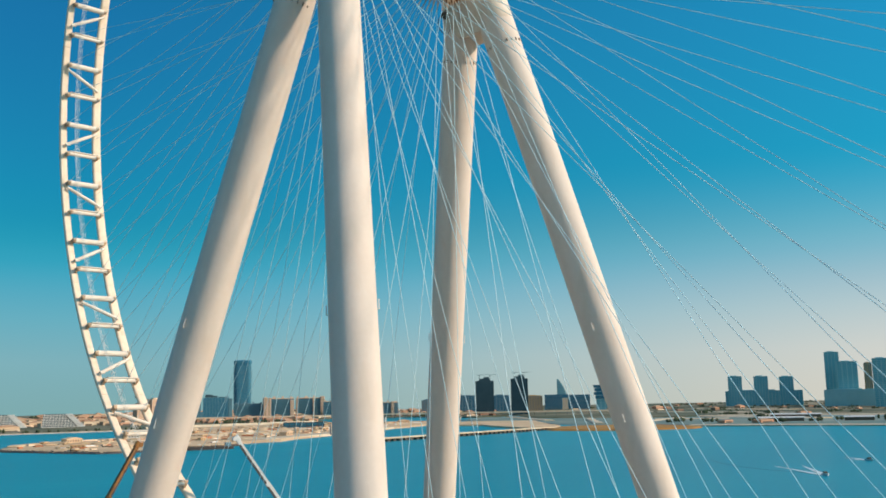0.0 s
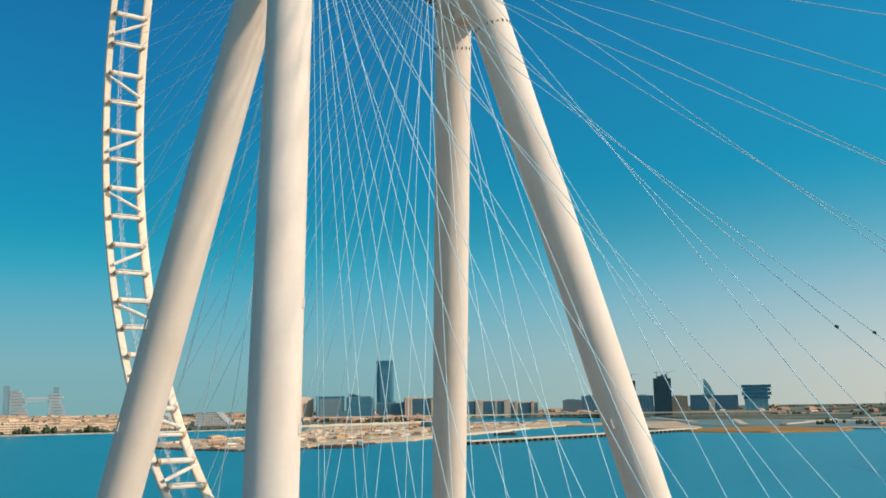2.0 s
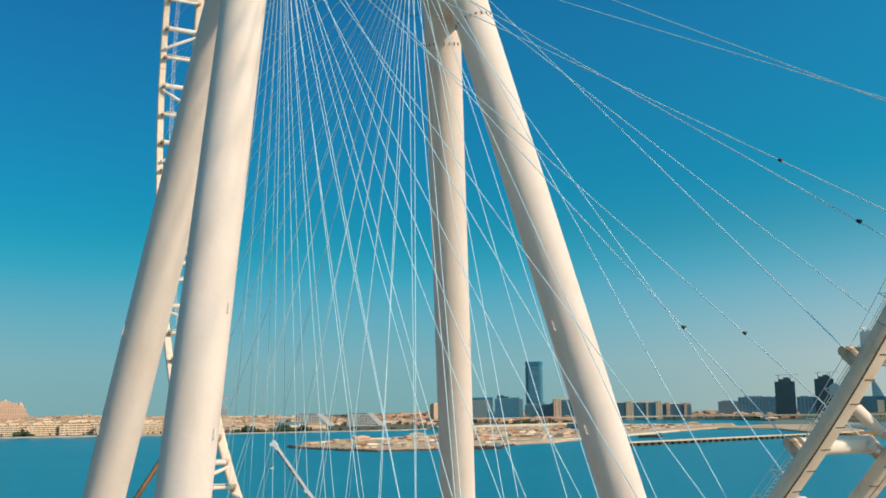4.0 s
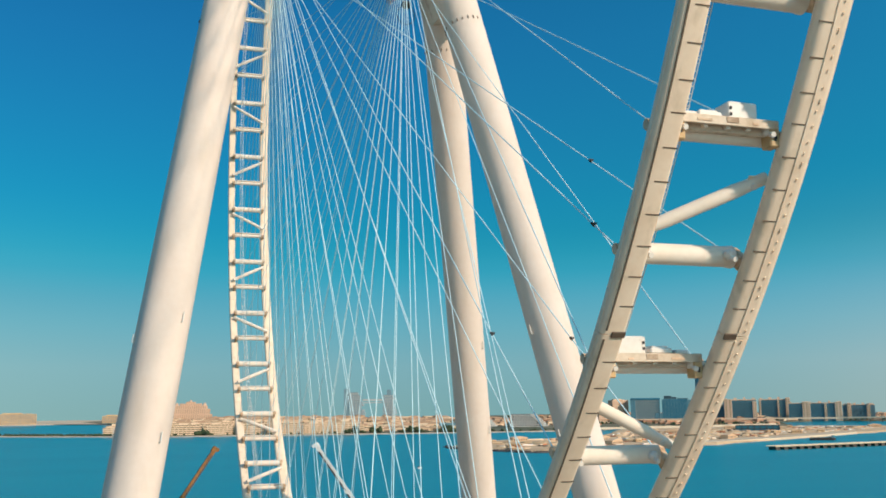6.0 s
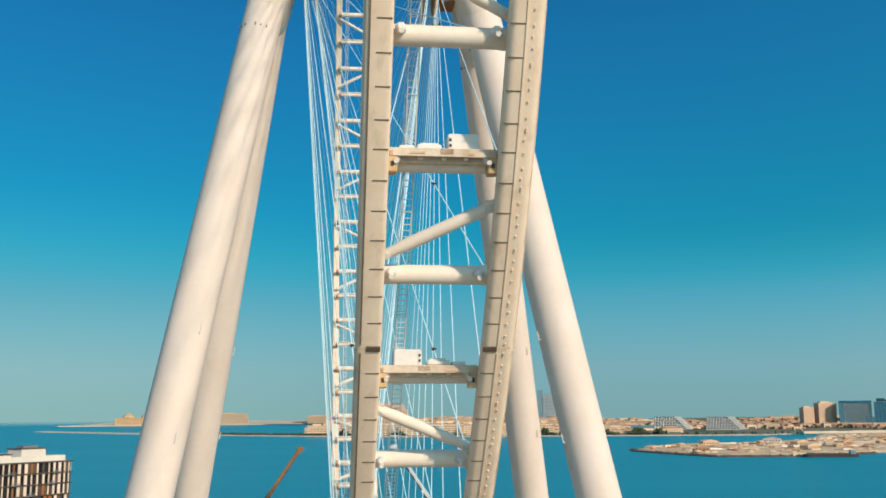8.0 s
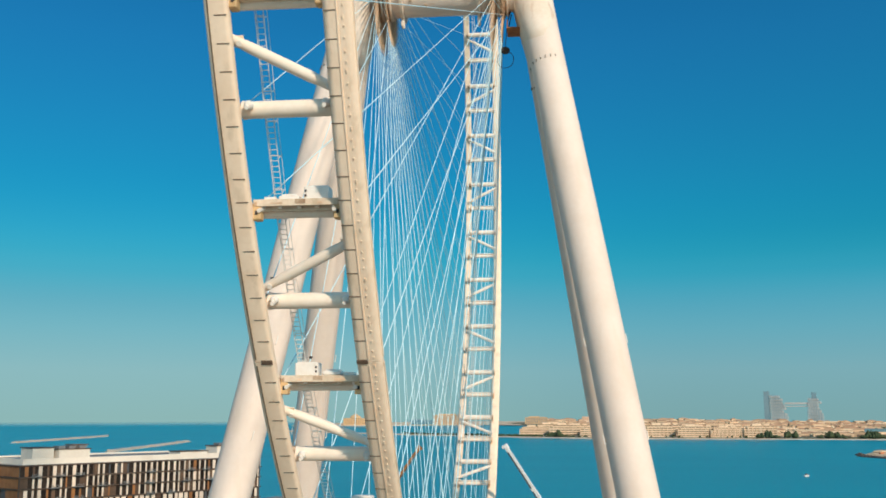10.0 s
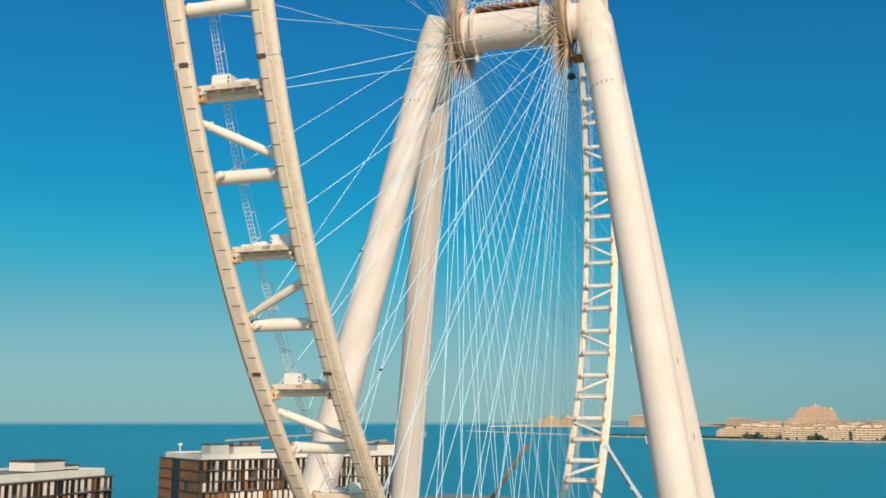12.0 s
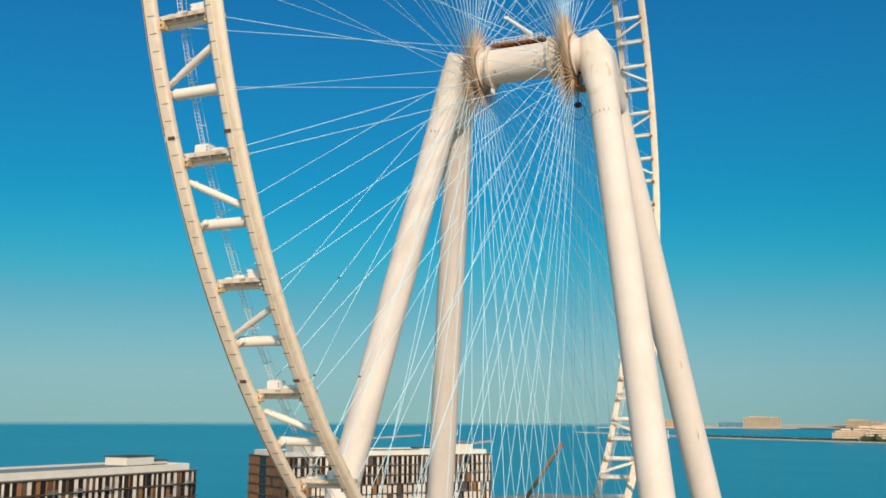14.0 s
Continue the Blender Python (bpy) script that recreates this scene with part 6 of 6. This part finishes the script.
def barge(x, y, turn, length, label):
    top = thing("barge", label, "barge", (x, y, 0), turn=turn, group="moored barges")
    w = 15
    bm = bmesh.new()
    loft(bm, [[(px * length, -w / 2 * q, -0.5), (px * length, w / 2 * q, -0.5), (px * length, w / 2 * q, 3.6), (px * length, -w / 2 * q, 3.6)] for px, q in ((-0.5, 0.8), (-0.44, 1), (0.42, 1), (0.5, 0.7))])
    part("hull", bm, DARK, top, "black steel hull")
    bm = bmesh.new()
    rnd = random.Random(int(x))
    for k in range(9):
        box(bm, (-0.42 + 0.1 * k) * length, rnd.uniform(-2, 2), 4.2, length * 0.07, rnd.uniform(5, 9), rnd.uniform(1, 3.4), bevel=0.2)
    tagged(part("cargo", bm, SHADE_AND_DARK, top, "dark heaped cargo"), kind="stuff")
    bm = bmesh.new()
    box(bm, 0.4 * length, 0, 6, length * 0.1, 8, 5, bevel=0.2)
    part("deckhouse", bm, FAR_GREY, top)


barge(643, 1064, -14, 66, "long black barge moored before the sandy spit")
barge(1131, 1285, -35, 42, "small dark barge with cargo off the beach")


def berm(a, b, w, h, label):
    """A straight, flat-topped bank of pale sand."""
    a, b = Vector((*a, 0)), Vector((*b, 0))
    run = b - a
    side, n, rnd = Vector((-run.y, run.x, 0)).normalized(), 24, random.Random(int(a.x))
    rings = []
    bm = bmesh.new()
    for k in range(n + 1):
        p = a + run * (k / n) + side * rnd.uniform(-2, 2)
        z = ground_z(p.x, p.y) + 2.0
        rings.append([p + side * (s * w) + Vector((0, 0, z + e * h * rnd.uniform(0.8, 1.1))) for s, e in ((-0.5, 0), (-0.3, 1), (0.3, 1), (0.5, 0))])
    loft(bm, rings)
    tagged(part("road", bm, PALE_SAND), label, "road", kind="structure")


berm((1180, 2210), (1738, 2227), 30, 6.0, "raised pale causeway road behind the spit")
berm((700, 1400), (1500, 1800), 22, 3.2, "haul road of pale sand along the spit")
berm((620, 1290), (1150, 1590), 14, 2.6, "narrow track of pale sand along the spit")
berm((2800, 1800), (2700, 1150), 46, 5.0, "pale road across the mainland flats")
berm((2450, 1300), (2560, 700), 40, 4.0, "pale dusty track across the marsh")
berm((3120, 1770), (3010, 1330), 90, 5.0, "broad pale sand bank before the mainland towers")
berm((2440, 1340), (2240, 900), 60, 3.0, "long pale sand line across the flats")
berm((2140, 1310), (2230, 1150), 40, 2.4, "pale sand bar across the flats")
berm((1790, 1240), (2190, 1560), 26, 2.4, "pale sand bar across the flats")
berm((1880, 1200), (2300, 1330), 22, 2.2, "pale sand bar across the flats")
berm((2010, 1560), (2290, 1930), 30, 2.6, "pale track over the flats")
far_building("works_hall", 1374, 1802, -38, 95, 30, 14, FAR_GLASS, FAR_DARK, 5, 12, "long dark teal works hall on the spit", roof=False, category="hall")


# ---- boats ----
def boat(x, y, turn, length, wake, label):
    top = thing("motorboat", label, "boat", (x, y, 0), turn=turn)
    bm = bmesh.new()
    w = length * 0.3
    loft(bm, [[(px * length, -py * w, -0.3), (px * length, py * w, -0.3), (px * length, py * w * 1.25, 1.5 + px * 0.6), (px * length, -py * w * 1.25, 1.5 + px * 0.6)]
              for px, py in ((-0.5, 0.42), (-0.1, 0.5), (0.25, 0.36), (0.5, 0.03))])
    part("hull", bm, FAR_WHITE, top, "white hull")
    bm = bmesh.new()
    box(bm, -0.08 * length, 0, 2.1, length * 0.34, w * 0.7, 1.3, bevel=0.2)
    part("cabin", bm, SHADE_AND_DARK, top, "dark cabin")
    if wake:
        bm = bmesh.new()
        rnd = random.Random(int(x))
        for s in (-1, 1):
            ring = []
            for k in range(26):
                u = k / 25
                spread = 1.2 + u * wake * 0.10
                wd = (2.6 * (1 - u) + 0.5) * (0.5 + min(1, 6 * u) * 0.5)
                ring.append([(-0.45 * length - u * wake, s * spread - wd + rnd.uniform(-.5, .5), 0.10), (-0.45 * length - u * wake, s * spread + wd + rnd.uniform(-.5, .5), 0.10)])
            loft(bm, ring, caps=False, closed=False)
        tagged(part("wake", bm, FOAM, top, "spreading white wake"), kind="stuff")


boat(598, 198, -141, 11, 104, "small dark motorboat under way with a spreading wake")
def wake_trail(points, w):
    """A long dark strip on the water for the wake's wave shadow, tapering off."""
    bm = bmesh.new()
    ring = []
    for k, (x, y) in enumerate(points):
        x1, y1 = points[min(k + 1, len(points) - 1)]
        x0, y0 = points[max(k - 1, 0)]
        d = math.hypot(x1 - x0, y1 - y0)
        nx, ny, q = -(y1 - y0) / d, (x1 - x0) / d, w * (1 - 0.6 * k / len(points))
        ring.append([(x - nx * q, y - ny * q, 0.07), (x + nx * q, y + ny * q, 0.07)])
    loft(bm, ring, caps=False, closed=False)
    tagged(part("wake_trail", bm, WAKE_TRAIL), "long dark strip painting the wave shadow behind a motorboat", "wake", kind="structure")


wake_trail([(610 + 111 * u - 14 * math.sin(3.1 * u), 209 + 147 * u + 8 * math.sin(3.1 * u)) for u in (0, 0.15, 0.3, 0.45, 0.6, 0.75, 0.9, 1.0)], 2.2)
boat(774, 235, -133, 12, 42, "white motorboat with a short wake")
boat(263, 817, 40, 7, 0, "small white boat lying still on the bay")
boat(-1187, 3345, 10, 30, 0, "white yacht far out on the open sea")


def coast_hall(x, y, turn, w, label):
    top = thing("coast_hall", label, "hall", (x, y, ground_z(x, y) + 2.0), turn=turn, group="coast halls")
    bm = bmesh.new()
    box(bm, 0, 0, 3.5, w, 24, 7, bevel=0.2)
    part("wall", bm, SHADE_AND_DARK, top)
    bm = bmesh.new()
    loft(bm, [[(xx, -14, 7), (xx, 14, 7), (xx, 14, 8), (xx, 0, 10.5), (xx, -14, 8)] for xx in (-w * .52, w * .52)])
    part("roof", bm, FAR_WHITE, top, "white low-pitched roof")


coast_hall(2010, 905, -62, 95, "long low hall with a bright white roof")
coast_hall(2080, 760, -66, 60, "low hall with a white roof on marshland")
coast_hall(2330, 1020, -60, 120, "long pale-roofed hall behind the beach")
